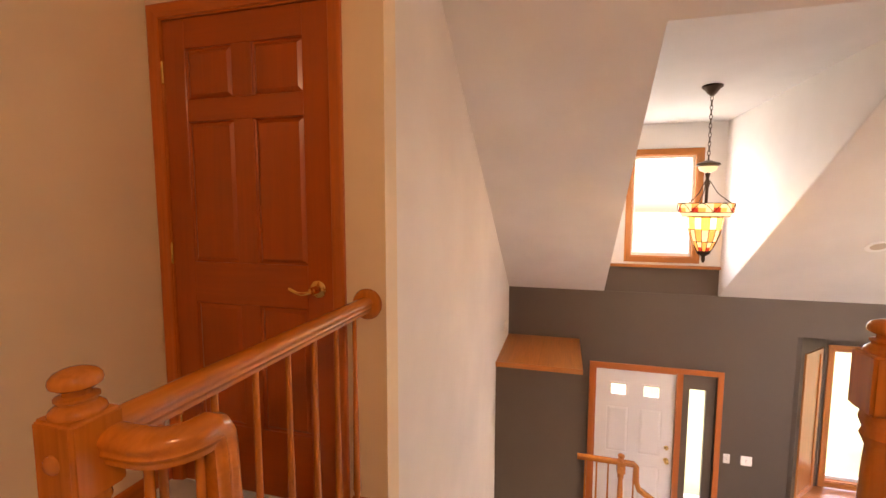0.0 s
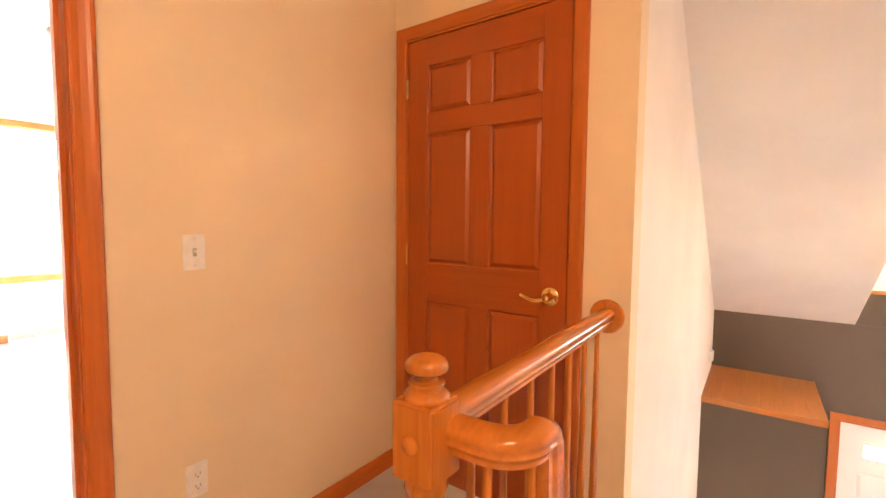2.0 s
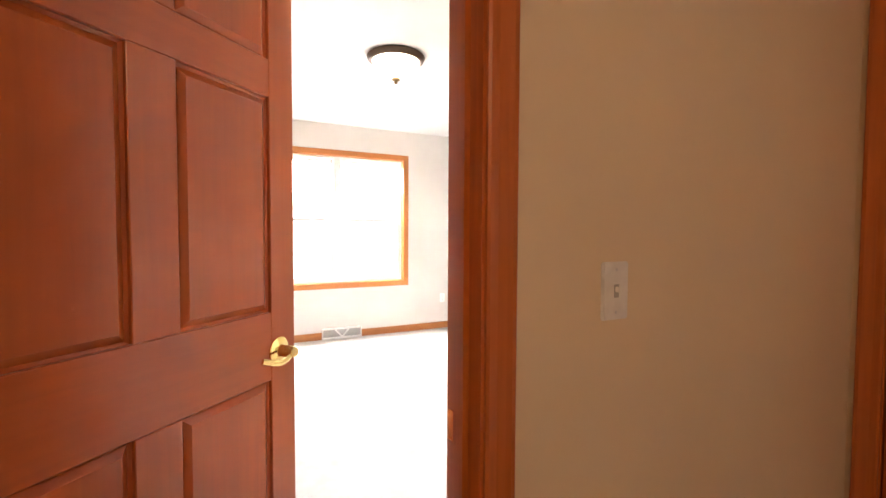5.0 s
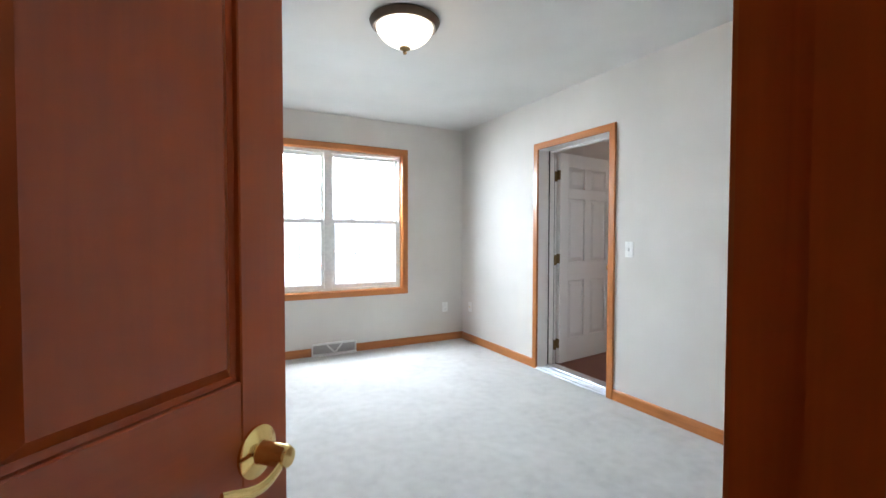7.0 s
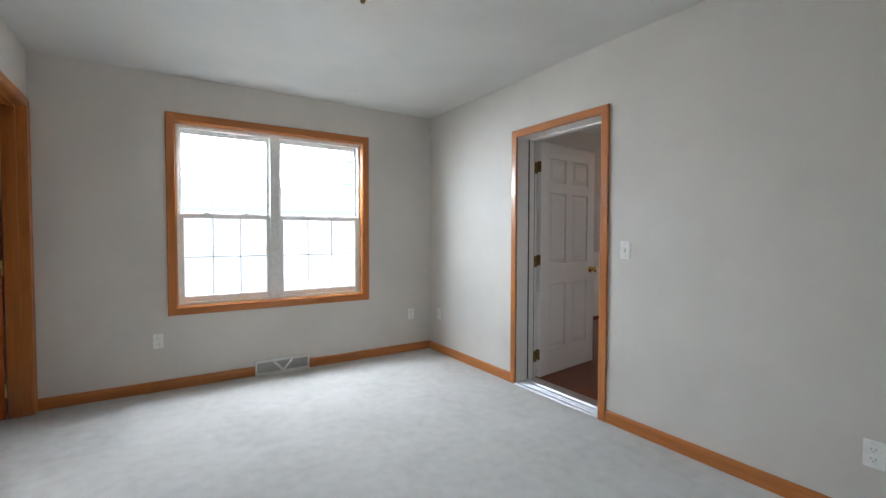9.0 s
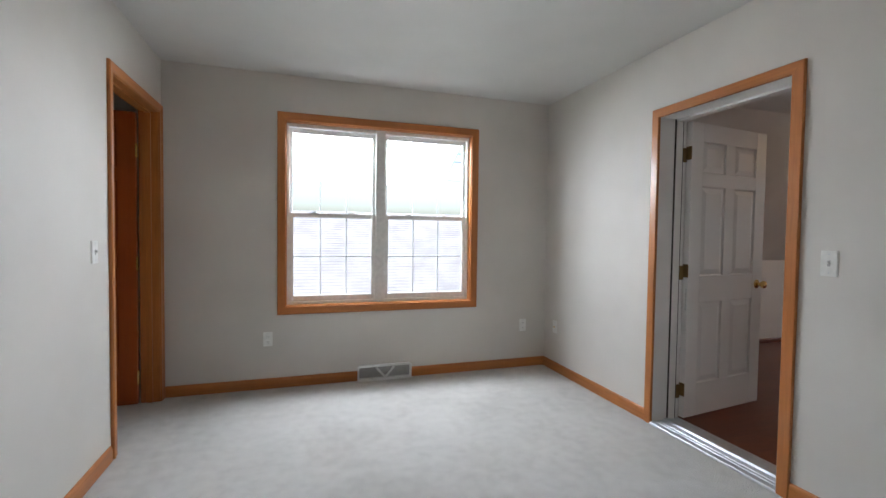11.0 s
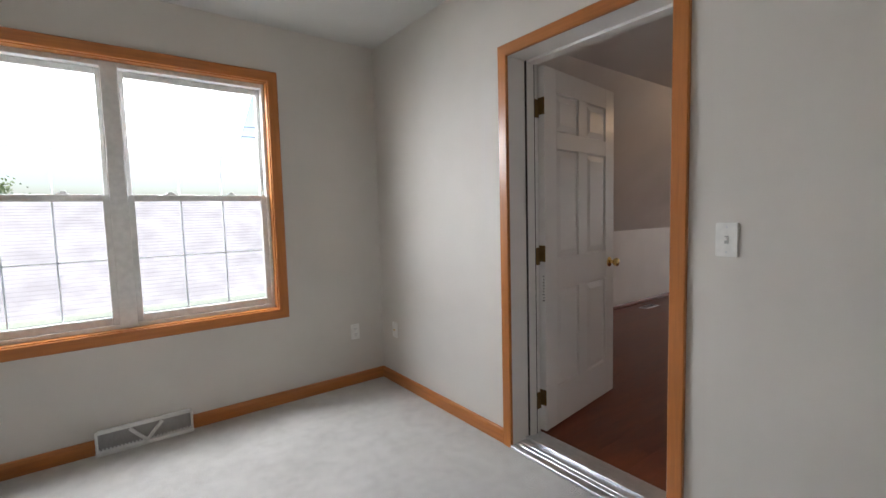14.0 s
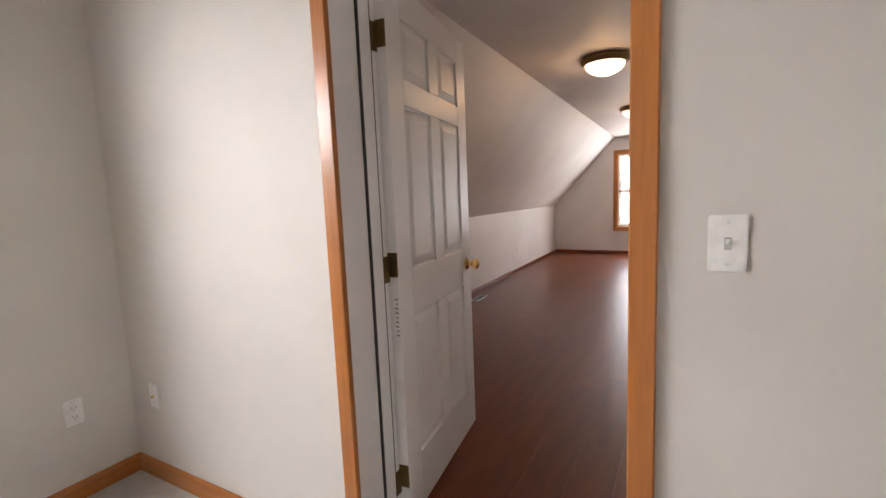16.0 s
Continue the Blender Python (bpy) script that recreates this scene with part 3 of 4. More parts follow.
# ---- the hall ----
HXW, HYS = -1.15, -4.6
setting("floor_hall", boxes((HXW, 1.62, -1.13, 0.06, -0.25, 0), (HXW, 0.62, -2.30, -1.13, -0.25, 0), (HXW, 1.20, HYS, -2.30, -0.25, 0)), CARPET, "beige carpet on the upstairs hall floor", "carpet")
setting("wall_hall_north", boxes((HXW, JX0 - 0.02, 0, 0.062, -0.25, ZC), (JX1 + 0.02, 1.74, 0, 0.062, -0.25, ZC), (JX0 - 0.02, JX1 + 0.02, 0, 0.062, 2.07, ZC)), WALL_HALL, "warm cream painted hall wall", "wall")
D2A, D2B = -0.912, -0.062
LEVEL = RISE = 0.066
setting("wall_hall_east", boxes((1.62, 1.74, D2B, 0, -0.25, ZC), (1.62, 1.74, -1.13, D2A, -0.25, ZC), (1.62, 1.74, D2A, D2B, 2.062, ZC)), WALL_HALL, "warm cream wall with a wooden door", "wall")
setting("wall_hall_west", boxes((HXW - 0.12, HXW, HYS, 0.12, -0.25, ZC)), WALL_HALL, "warm cream painted hall wall", "wall")
setting("wall_hall_south", boxes((HXW - 0.12, 2.4, HYS - 0.12, HYS, -0.25, ZC)), WALL_HALL, "warm cream painted hall wall", "wall")
setting("ceiling_hall", boxes((HXW - 0.12, 2.3, HYS - 0.12, 0.0, 2.44, 2.62), (1.74, 2.3, -1.13, 0.0, 2.40, 2.439)), CEILING, "white painted hall ceiling", "ceiling")
LEVEL = 0.0
skirting("baseboard_hall_north", (JX1 + 0.08, 0, 0), (1.62, 0, 0), (0, -1, 0), FIR_X)
skirting("baseboard_hall_east", (1.62, -1.13, 0), (1.62, D2A - 0.058, 0), (-1, 0, 0), FIR_Y)
skirting("baseboard_hall_west", (HXW, HYS, 0), (HXW, 0, 0), (1, 0, 0), FIR_Y)

hf = thing("door_frame_hall", "orange-stained casing and jambs of the bedroom doorway", "door frame", kind="structure")
surround(hf, "y", 0, JX0 - 0.006, JX1 + 0.006, 2.056, -1, (FIR_X, FIR_Z))
surround(hf, "y", 0.12, JX0 - 0.006, JX1 + 0.006, 2.056, 1, (OAK_X, OAK_Z))
for a, b in ((JX0 - 0.02, JX0), (JX1, JX1 + 0.02)):
    part("jamb", boxes((a, b, -0.002, 0.122, 0, 2.07)), FIR_Z, hf)
part("head_jamb", boxes((JX0, JX1, -0.002, 0.122, 2.05, 2.07)), FIR_X, hf)
part("door_stop", boxes((JX0, JX0 + 0.011, 0.04, 0.075, 0, 2.05), (JX1 - 0.011, JX1, 0.04, 0.075, 0, 2.05), (JX0 + 0.011, JX1 - 0.011, 0.04, 0.075, 2.039, 2.05)), FIR_Z, hf)
part("strike_plate", boxes((JX1 - 0.0015, JX1 + 0.001, 0.085, 0.115, 0.87, 0.93)), BRASS, hf, "brass strike plate")
six_panel("door_bedroom", "orange-stained six-panel bedroom door, half open", pose(JX0 + 0.005, 0.118, 0.012, 0, 0, 43.5), 0.80, 2.03, (DOOR_Z, DOOR_X), lever_out(-1), 1, None, 0.0175, 0.938, middle=(0.865, 1.045), stile=0.092)

LEVEL = RISE
df = thing("door_frame_hall_east", "orange-stained casing round a closed door", "door frame", kind="structure")
surround(df, "x", 1.62, D2A + 0.014, D2B - 0.014, 2.056, -1, (FIR_Y, FIR_Z), z0=-RISE)
for a, b in ((D2A, D2A + 0.018), (D2B - 0.018, D2B)):
    part("jamb", boxes((1.618, 1.742, a, b, -RISE, 2.062)), FIR_Z, df)
part("head_jamb", boxes((1.618, 1.742, D2A + 0.018, D2B - 0.018, 2.048, 2.062)), FIR_Y, df)
six_panel("door_hall", "orange-stained six-panel door with brass lever, closed", pose(1.640, D2B - 0.021, 0.008, 0, 0, -90), 0.808, 2.036, (DOOR_Z, DOOR_X), lever_out(-1), -1, lock=0.89, foot=-0.072)
# unseen panel, added to stop outside light leaking round the closed door
setting("light_block_behind_door", boxes((1.744, 1.80, -0.999, -0.001, -0.25, 2.39)), WALL_HALL, "unseen cream panel added behind the closed door against light leaks", "wall")

switch_plate("light_switch", pose(0.642, 0, 1.088), "white toggle light switch on the cream hall wall")
switch_plate("wall_outlet", pose(0.631, 0, 0.325), "white double wall outlet on the cream hall wall", "outlet")
ceiling_lamp("ceiling_lamp", "flush bowl ceiling lamp in the hall, lit", -0.6, -2.35, 2.44, OPAL_HALL)

# ---- railings ----
RAIL = [(-0.020, -0.030), (0.020, -0.030), (0.021, -0.022), (0.0235, -0.017), (0.027, -0.0145), (0.0285, -0.010), (0.0265, -0.006), (0.0275, -0.001)]
RAIL += [(0.031 * math.cos(a), 0.008 + 0.021 * math.sin(a)) for a in [radians(k) for k in range(-8, 189, 14)]]
RAIL += [(-0.0275, -0.001), (-0.0265, -0.006), (-0.0285, -0.010), (-0.027, -0.0145), (-0.0235, -0.017), (-0.021, -0.022)]


def newel(parent, x, y, foot, top, name="newel_post"):
    """A turned newel: square foot and block, turned shaft, mushroom cap."""
    s = 0.043
    b1, b0 = top - 0.074, top - 0.208
    base = foot + 0.16
    bm = box(bmesh.new(), x - s, x + s, y - s, y + s, b0, b1, 0.006, 3)
    bm2 = lathe([(0, foot), (0.042, foot), (0.042, base), (0.036, base + 0.02), (0.026, base + 0.05), (0.036, base + 0.09), (0.030, (base + b0) / 2), (0.026, b0 - 0.14), (0.023, b0 - 0.08), (0.034, b0 - 0.055), (0.030, b0 - 0.04), (0.038, b0 - 0.018), (0.034, b0), (0, b0)], 24)
    for v in bm2.verts:
        v.co.x += x
        v.co.y += y
    post = part(name, bm, RAIL_Z, parent, "square newel block")
    part("shaft", bm2, RAIL_Z, post, "turned shaft", True)
    cap = lathe([(0, b1), (0.039, b1), (0.040, b1 + 0.004), (0.038, b1 + 0.009), (0.031, b1 + 0.015), (0.027, b1 + 0.018), (0.027, b1 + 0.022), (0.031, b1 + 0.024), (0.031, b1 + 0.028), (0.020, b1 + 0.031), (0.019, b1 + 0.040), (0.030, b1 + 0.043), (0.0355, b1 + 0.047), (0.037, b1 + 0.053), (0.0355, b1 + 0.060), (0.030, b1 + 0.067), (0.020, b1 + 0.072), (0.009, b1 + 0.0745), (0, b1 + 0.075)], 40)
    for v in cap.verts:
        v.co.x += x
        v.co.y += y
    part("cap", cap, RAIL_Z, post, "mushroom newel cap", True)
    for dx, dy, ax in ((-1, 0, "x"),):
        bt = lathe([(0, 0), (0.016, 0), (0.015, 0.004), (0.008, 0.009), (0, 0.010)], 18, ax)
        for v in bt.verts:
            v.co = (x + (dx * (v.co.x + s) if dx else v.co.x), y + (dy * (v.co.y + s) if dy else v.co.y), (b0 + b1) / 2 + v.co.z)
        part("plug", bt, RAIL_Z, post, "round wooden bolt plug", True)


def baluster(parent, x, y, z0, z1):
    h = z1 - z0
    prof = [(0.016, z0), (0.016, z0 + 0.18 * h), (0.010, z0 + 0.2 * h), (0.015, z0 + 0.23 * h), (0.0135, z0 + 0.3 * h), (0.0095, z0 + 0.65 * h), (0.008, z1)]
    bm = lathe(prof, 16)
    for v in bm.verts:
        v.co.x += x
        v.co.y += y
    part("baluster", bm, RAIL_Z, parent, "", True)


RZ = 0.852
br = thing("balcony_railing", "varnished oak railing with turned newel and balusters", "railing")
newel(br, 0.527, -1.05, -RISE, 0.977)
part("handrail", sweep([(0.565, -1.05, RZ), (1.09, -1.05, RZ), (1.615, -1.05, RZ)], RAIL), RAIL_X, br, "moulded oak handrail", True)
bm = lathe([(0, 1.619), (0.062, 1.619), (0.063, 1.612), (0.058, 1.602), (0.044, 1.598), (0, 1.598)], 36, "x")
for v in bm.verts:
    v.co.y, v.co.z = v.co.y - 1.05, v.co.z + 0.85
part("rosette", bm, RAIL_Z, br, "round wall rosette", True)
for i in range(7):
    baluster(br, 0.672 + i * 0.138, -1.05, -RISE, RZ - 0.028)

st = thing("stair_railing", "varnished oak stair rail with a gooseneck and balusters", "railing")
LZ = 0.846
pts = [(0.552, -1.088, LZ), (0.552, -1.145, LZ)]
for i in range(17):
    a = math.pi + i * math.pi / 2 / 16
    pts.append((0.616 + 0.064 * math.cos(a), -1.147 + 0.064 * math.sin(a), LZ))
pts += [(0.630, -1.211, LZ)]
part("level_turn", sweep(pts, RAIL), RAIL_X, st, "level quarter-turn rail fitting", True)
pts = [(0.622, -1.211, LZ), (0.636, -1.211, LZ - 0.004), (0.645, -1.211, LZ - 0.018), (0.648, -1.211, LZ - 0.045), (0.652, -1.211, 0.72), (0.660, -1.211, 0.62), (0.682, -1.211, 0.565), (0.73, -1.211, 0.515), (0.90, -1.211, 0.39)]
SL = 0.74
pts += [(0.90 + d, -1.211, 0.39 - SL * d) for d in (0.8, 1.6, 2.4, 3.0)]
part("handrail", sweep(pts, RAIL), RAIL_X, st, "descending oak handrail with gooseneck", True)
part("wall_bracket", boxes((3.2, 3.24, -1.19, -1.131, -1.32, -1.29)), BRASS, st)
for x, z in ((0.56, 0), (0.61, 0)):
    baluster(st, x, -1.15 if x < 0.6 else -1.205, -RISE, LZ - 0.028)
for i in range(8):
    x = 0.78 + i * 0.107
    baluster(st, x, -1.211, -0.185 * (1 + int((x - 0.62) / 0.25)), 0.39 - SL * (x - 0.90) - 0.03)

sr = thing("loft_railing", "varnished oak railing with a turned newel", "railing")
newel(sr, 1.18, -2.492, -RISE, 0.995)
part("handrail", sweep([(1.18, -2.534, RZ), (1.18, -3.4, RZ), (1.18, -4.58, RZ)], RAIL), RAIL_X, sr, "", True)
for i in range(18):
    baluster(sr, 1.18, -2.60 - i * 0.107, -RISE, RZ - 0.028)

stair = thing("staircase", "carpeted stair flight going down to the foyer", "stairs", kind="structure")
for i in range(13):
    part("step", box(bmesh.new(), 0.62 + i * 0.25, 0.62 + (i + 1) * 0.25 + 0.02, -2.28, -1.135, -0.185 * (i + 1) - 0.24, -0.185 * (i + 1), 0.01), CARPET, stair)

# ---- stairwell and foyer ----
XF, ZF = 5.72, -2.80
def roof_z(x):
    return 0.22 + 0.65 * (XF - x)


setting("wall_stair_north", boxes((1.74, XF + 0.15, -1.13, -1.0, ZF, 2.62), (1.62, 1.74, -1.13, -1.01, ZF, -0.25)), WALL_WHITE, "white painted stairwell wall", "wall")
setting("floor_foyer", boxes((0.4, XF + 0.9, -6.6, -1.0, ZF - 0.1, ZF)), CARPET, "pale foyer floor", "floor")
setting("floor_landing", boxes((3.87, 5.1, -2.62, -1.13, ZF, ZF + 0.395)), CARPET, "carpeted landing at the foot of the stairs", "landing")
WB0, WB1, WBZ0, WBZ1 = -6.1, -4.365, -2.25, -0.20
FD0, FD1, FZ1 = -3.60, -2.225, -0.745
bm = boxes((XF, XF + 0.15, FD1, -1.13, ZF, 0.22), (XF, XF + 0.15, WB1, FD0, ZF, 0.22), (XF, XF + 0.15, FD0, FD1, FZ1, 0.22), (XF, XF + 0.15, WB0, WB1, WBZ1, 0.22), (XF, XF + 0.15, WB0, WB1, ZF, WBZ0), (XF, XF + 0.15, -6.6, WB0, ZF, 0.22))
setting("wall_foyer_east", bm, WALL_GREY, "taupe grey painted foyer wall", "wall")
setting("wall_foyer_south", boxes((-1.2, XF + 0.15, -6.72, -6.6, ZF, 2.62)), WALL_WHITE, "white painted foyer wall", "wall")
setting("wall_foyer_west", boxes((0.28, 0.4, -6.6, -1.0, ZF, -0.25)), WALL_WHITE, "white painted wall under the hall", "wall")

# sloped ceiling with the dormer cut through it
DM0, DM1, DMZ = -3.555, -2.30, 2.215
XT = XF - (DMZ - 0.22) / 0.65
bm = bmesh.new()
def slope_piece(y0, y1, x0, x1):
    vs = []
    for x, y in ((x0, y0), (x1, y0), (x1, y1), (x0, y1)):
        vs.append((bm.verts.new((x, y, roof_z(x))), bm.verts.new((x, y, roof_z(x) + 0.25))))
    lo, hi = [v[0] for v in vs], [v[1] for v in vs]
    bm.faces.new(lo)
    bm.faces.new(hi)
    for i in range(4):
        bm.faces.new((lo[i], lo[(i + 1) % 4], hi[(i + 1) % 4], hi[i]))
XTOP = XF - (2.44 - 0.22) / 0.65
slope_piece(DM1, -1.13, XTOP, XF + 0.15)
slope_piece(-6.6, DM0, XTOP, XF + 0.15)
slope_piece(DM0, DM1, XTOP, XT)
setting("ceiling_slope", bm, CEILING, "white sloped ceiling over the foyer", "ceiling")
setting("ceiling_loft", boxes((2.301, XTOP + 0.3, -6.6, -1.13, 2.443, 2.62)), CEILING, "flat white ceiling strip", "ceiling")
def dormer_cheek(name, y0, y1):
    b = bmesh.new()
    prof = [(XT + 0.02, DMZ), (XF, 0.2335), (XF + 0.15, 0.2335), (XF + 0.15, DMZ)]
    a, c = [[b.verts.new((x, y, z)) for x, z in prof] for y in (y0, y1)]
    b.faces.new(a)
    b.faces.new(c)
    for i in range(4):
        b.faces.new((a[i], a[(i + 1) % 4], c[(i + 1) % 4], c[i]))
    setting(name, b, WALL_WHITE, "white triangular dormer side wall", "wall")
dormer_cheek("wall_dormer_south", DM0 - 0.1, DM0 + 0.002)
dormer_cheek("wall_dormer_north", DM1 - 0.002, DM1 + 0.1)
setting("ceiling_dormer", boxes((XT + 0.005, XF + 0.15, DM0 - 0.1, DM1 + 0.1, DMZ + 0.001, DMZ + 0.12)), CEILING, "flat white dormer ceiling", "ceiling")
DW0, DW1, DZ0, DZ1 = -3.265, -2.575, 0.66, 1.865
setting("wall_dormer_east", boxes((XF, XF + 0.15, DM0 + 0.002, DW0, 0.56, DMZ), (XF, XF + 0.15, DW1, DM1 - 0.002, 0.56, DMZ), (XF, XF + 0.15, DW0, DW1, DZ1, DMZ), (XF, XF + 0.15, DW0, DW1, 0.56, DZ0)), WALL_WHITE, "white dormer wall with a window", "wall")
setting("wall_dormer_base", boxes((XF + 0.02, XF + 0.15, DM0 + 0.002, DM1 - 0.002, 0.22, 0.56)), WALL_GREY, "taupe grey wall below the dormer sill", "wall")


def small_window(name, label, x, y0, y1, z0, z1, mats, blind=False):
    """A cased single window in a wall that faces -x."""
    w = thing(name, label, "window", kind="structure")
    surround(w, "x", x, y0, y1, z1, -1, mats, FLAT, z0, True)
    part("window_frame", boxes((x + 0.06, x + 0.12, y0, y0 + 0.04, z0, z1), (x + 0.06, x + 0.12, y1 - 0.04, y1, z0, z1), (x + 0.06, x + 0.12, y0 + 0.04, y1 - 0.04, z0, z0 + 0.05), (x + 0.06, x + 0.12, y0 + 0.04, y1 - 0.04, z1 - 0.04, z1), bevel=0.003), VINYL, w, "white vinyl window frame")
    part("reveal", boxes((x - 0.002, x + 0.06, y0, y0 + 0.012, z0, z1), (x - 0.002, x + 0.06, y1 - 0.012, y1, z0, z1), (x - 0.002, x + 0.06, y0 + 0.012, y1 - 0.012, z0, z0 + 0.012), (x - 0.002, x + 0.06, y0 + 0.012, y1 - 0.012, z1 - 0.012, z1)), mats[1], w)
    p = part("pane", boxes((x + 0.09, x + 0.094, y0 + 0.04, y1 - 0.04, z0 + 0.05, z1 - 0.04)), GLASS, w, "clear window glass")
    p.visible_shadow = False
    return w


small_window("window_dormer", "small dormer window with oak casing", XF, DW0, DW1, DZ0, DZ1, (OAK_Y, OAK_Z))
setting("trim_dormer_sill", box(bmesh.new(), XF - 0.05, XF, DM0 + 0.002, DM1 - 0.002, 0.535, 0.568, 0.006, 2), OAK_Y, "oak ledge across the dormer", "sill")

# bay window beyond the foyer
BX, BY = XF + 0.60, -4.93
def prism(points, z0, z1):
    b = bmesh.new()
    lo, hi = [[b.verts.new((x, y, z)) for x, y in points] for z in (z0, z1)]
    b.faces.new(lo)
    b.faces.new(hi)
    n = len(points)
    for k in range(n):
        b.faces.new((lo[k], lo[(k + 1) % n], hi[(k + 1) % n], hi[k]))
    return b


setting("wall_bay_side", prism([(XF + 0.1, WB1 - 0.094), (BX, BY), (BX + 0.15, BY + 0.06), (XF + 0.15, WB1 + 0.001)], WBZ0 - 0.1, WBZ1 + 0.1), WALL_GREY, "taupe grey angled side of the bay", "wall")
setting("wall_bay", boxes((BX, BX + 0.12, -5.02, BY, WBZ0 - 0.1, WBZ1 + 0.1), (BX, BX + 0.12, -6.0, -5.02, WBZ1 - 0.28, WBZ1 + 0.1), (BX, BX + 0.12, WB0, -6.0, WBZ0 - 0.1, WBZ1 + 0.1), (XF + 0.15, BX + 0.12, WB0 - 0.12, WB0, WBZ0 - 0.1, WBZ1 + 0.1)), WALL_GREY, "taupe grey bay window recess", "wall")
setting("ceiling_bay", boxes((XF + 0.15, BX + 0.12, WB0, WB1, WBZ1 + 0.1, WBZ1 + 0.2), (XF + 0.15, BX, WB0, WB1, WBZ1 - 0.002, WBZ1 + 0.1)), WALL_GREY, "taupe grey top of the bay recess", "ceiling")
setting("trim_bay_seat", boxes((XF - 0.02, BX + 0.10, WB0 + 0.001, WB1 - 0.001, WBZ0 - 0.04, WBZ0 + 0.003)), OAK_Y, "oak bay window seat", "sill")
small_window("window_bay", "tall bay window with oak casing", BX, -5.50, -5.02, WBZ0 + 0.08, WBZ1 - 0.28, (OAK_Y, OAK_Z))
small_window("window_bay_2", "tall bay window with oak casing", BX, -6.0, -5.56, WBZ0 + 0.08, WBZ1 - 0.28, (OAK_Y, OAK_Z))
bs = thing("window_bay_side", "oak-cased angled side window of the bay", "window", pose(XF + 0.1, WB1 - 0.094, 0, 0, 0, math.degrees(math.atan2(BY - WB1 + 0.094, 0.5))), kind="structure")
surround(bs, "y", 0, 0.16, 0.52, WBZ1 - 0.30, -1, (OAK_X, OAK_Z), FLAT, WBZ0 + 0.08, True)
part("jamb", boxes((0.16, 0.52, -0.006, -0.001, WBZ0 + 0.08, WBZ1 - 0.30)), OAK_Z, bs, "oak jamb")

# front door and sidelight
fd = thing("door_front", "white front door with two small lights, closed", "door", kind="structure")
FB = ZF + 0.02
fy0, fy1 = -3.165, -2.245
bm = boxes((XF + 0.04, XF + 0.085, fy0, fy1, FB, FZ1 - 0.37), (XF + 0.04, XF + 0.085, fy0, fy1, FZ1 - 0.19, FZ1 - 0.02), (XF + 0.04, XF + 0.085, fy0, fy0 + 0.16, FZ1 - 0.37, FZ1 - 0.19), (XF + 0.04, XF + 0.085, fy1 - 0.16, fy1, FZ1 - 0.37, FZ1 - 0.19), (XF + 0.04, XF + 0.085, -2.785, -2.625, FZ1 - 0.37, FZ1 - 0.19))
part("leaf", bm, WHITE, fd)
for a, b in ((fy0 + 0.16, -2.785), (-2.625, fy1 - 0.16)):
    lf = part("light_frame", boxes((XF + 0.03, XF + 0.041, a, a + 0.022, FZ1 - 0.37, FZ1 - 0.19), (XF + 0.03, XF + 0.041, b - 0.022, b, FZ1 - 0.37, FZ1 - 0.19), (XF + 0.03, XF + 0.041, a + 0.022, b - 0.022, FZ1 - 0.37, FZ1 - 0.348), (XF + 0.03, XF + 0.041, a + 0.022, b - 0.022, FZ1 - 0.212, FZ1 - 0.19)), WHITE, fd)
    p = part("pane", boxes((XF + 0.06, XF + 0.064, a, b, FZ1 - 0.37, FZ1 - 0.19)), GLASS, lf)
    p.visible_shadow = False
    for z0, z1 in ((FZ1 - 1.10, FZ1 - 0.50), (FZ1 - 1.85, FZ1 - 1.25)):
        pb = raised_panel(a - 0.02, b + 0.02, z0, z1, 0.006, 0.03, 0.007)
        for v in pb.verts:
            v.co = (XF + 0.04 + v.co.y * 0.8, v.co.x, v.co.z)
        part("panel", pb, WHITE, fd)
bm = lathe([(0, 0), (0.03, 0), (0.028, -0.008), (0.011, -0.014), (0.011, -0.03), (0.027, -0.042), (0.026, -0.056), (0, -0.066)], 24, "x")
for v in bm.verts:
    v.co += Vector((XF + 0.04, fy0 + 0.07, FB + 0.90))
part("door_knob", bm, BRASS, fd, "round brass knob", True)
bm = lathe([(0, 0), (0.028, 0), (0.026, -0.012), (0.014, -0.016), (0, -0.017)], 24, "x")
for v in bm.verts:
    v.co += Vector((XF + 0.04, fy0 + 0.07, FB + 1.06))
part("deadbolt", bm, BRASS, fd, "round brass deadbolt", True)
for z in (FB + 0.25, FB + 1.0, FB + 1.75):
    part("hinge", boxes((XF + 0.025, XF + 0.04, fy1 - 0.004, fy1 + 0.008, z - 0.05, z + 0.05)), OLD_BRASS, fd)

ff = thing("door_frame_front", "orange-stained casing round the front door and sidelight", "door frame", kind="structure")
surround(ff, "x", XF, FD0, FD1, FZ1, -1, (FIR_Y, FIR_Z), FLAT, ZF)
part("post", boxes((XF - 0.004, XF + 0.12, -3.235, -3.17, ZF, FZ1)), FIR_Z, ff, "stained post between door and sidelight")
part("jamb", boxes((XF, XF + 0.12, fy1, FD1, ZF, FZ1), (XF, XF + 0.12, fy0, fy1, FZ1 - 0.02, FZ1)), FIR_Z, ff)
sl = thing("window_sidelight", "narrow sidelight with a grey frame beside the front door", "window", kind="structure")
part("window_frame", boxes((XF + 0.03, XF + 0.09, -3.315, -3.236, ZF, FZ1), (XF + 0.03, XF + 0.09, FD0, -3.50, ZF, FZ1), (XF + 0.03, XF + 0.09, -3.50, -3.315, FZ1 - 0.19, FZ1), (XF + 0.03, XF + 0.09, -3.50, -3.315, ZF, ZF + 0.22)), WALL_GREY, sl, "grey painted sidelight frame")
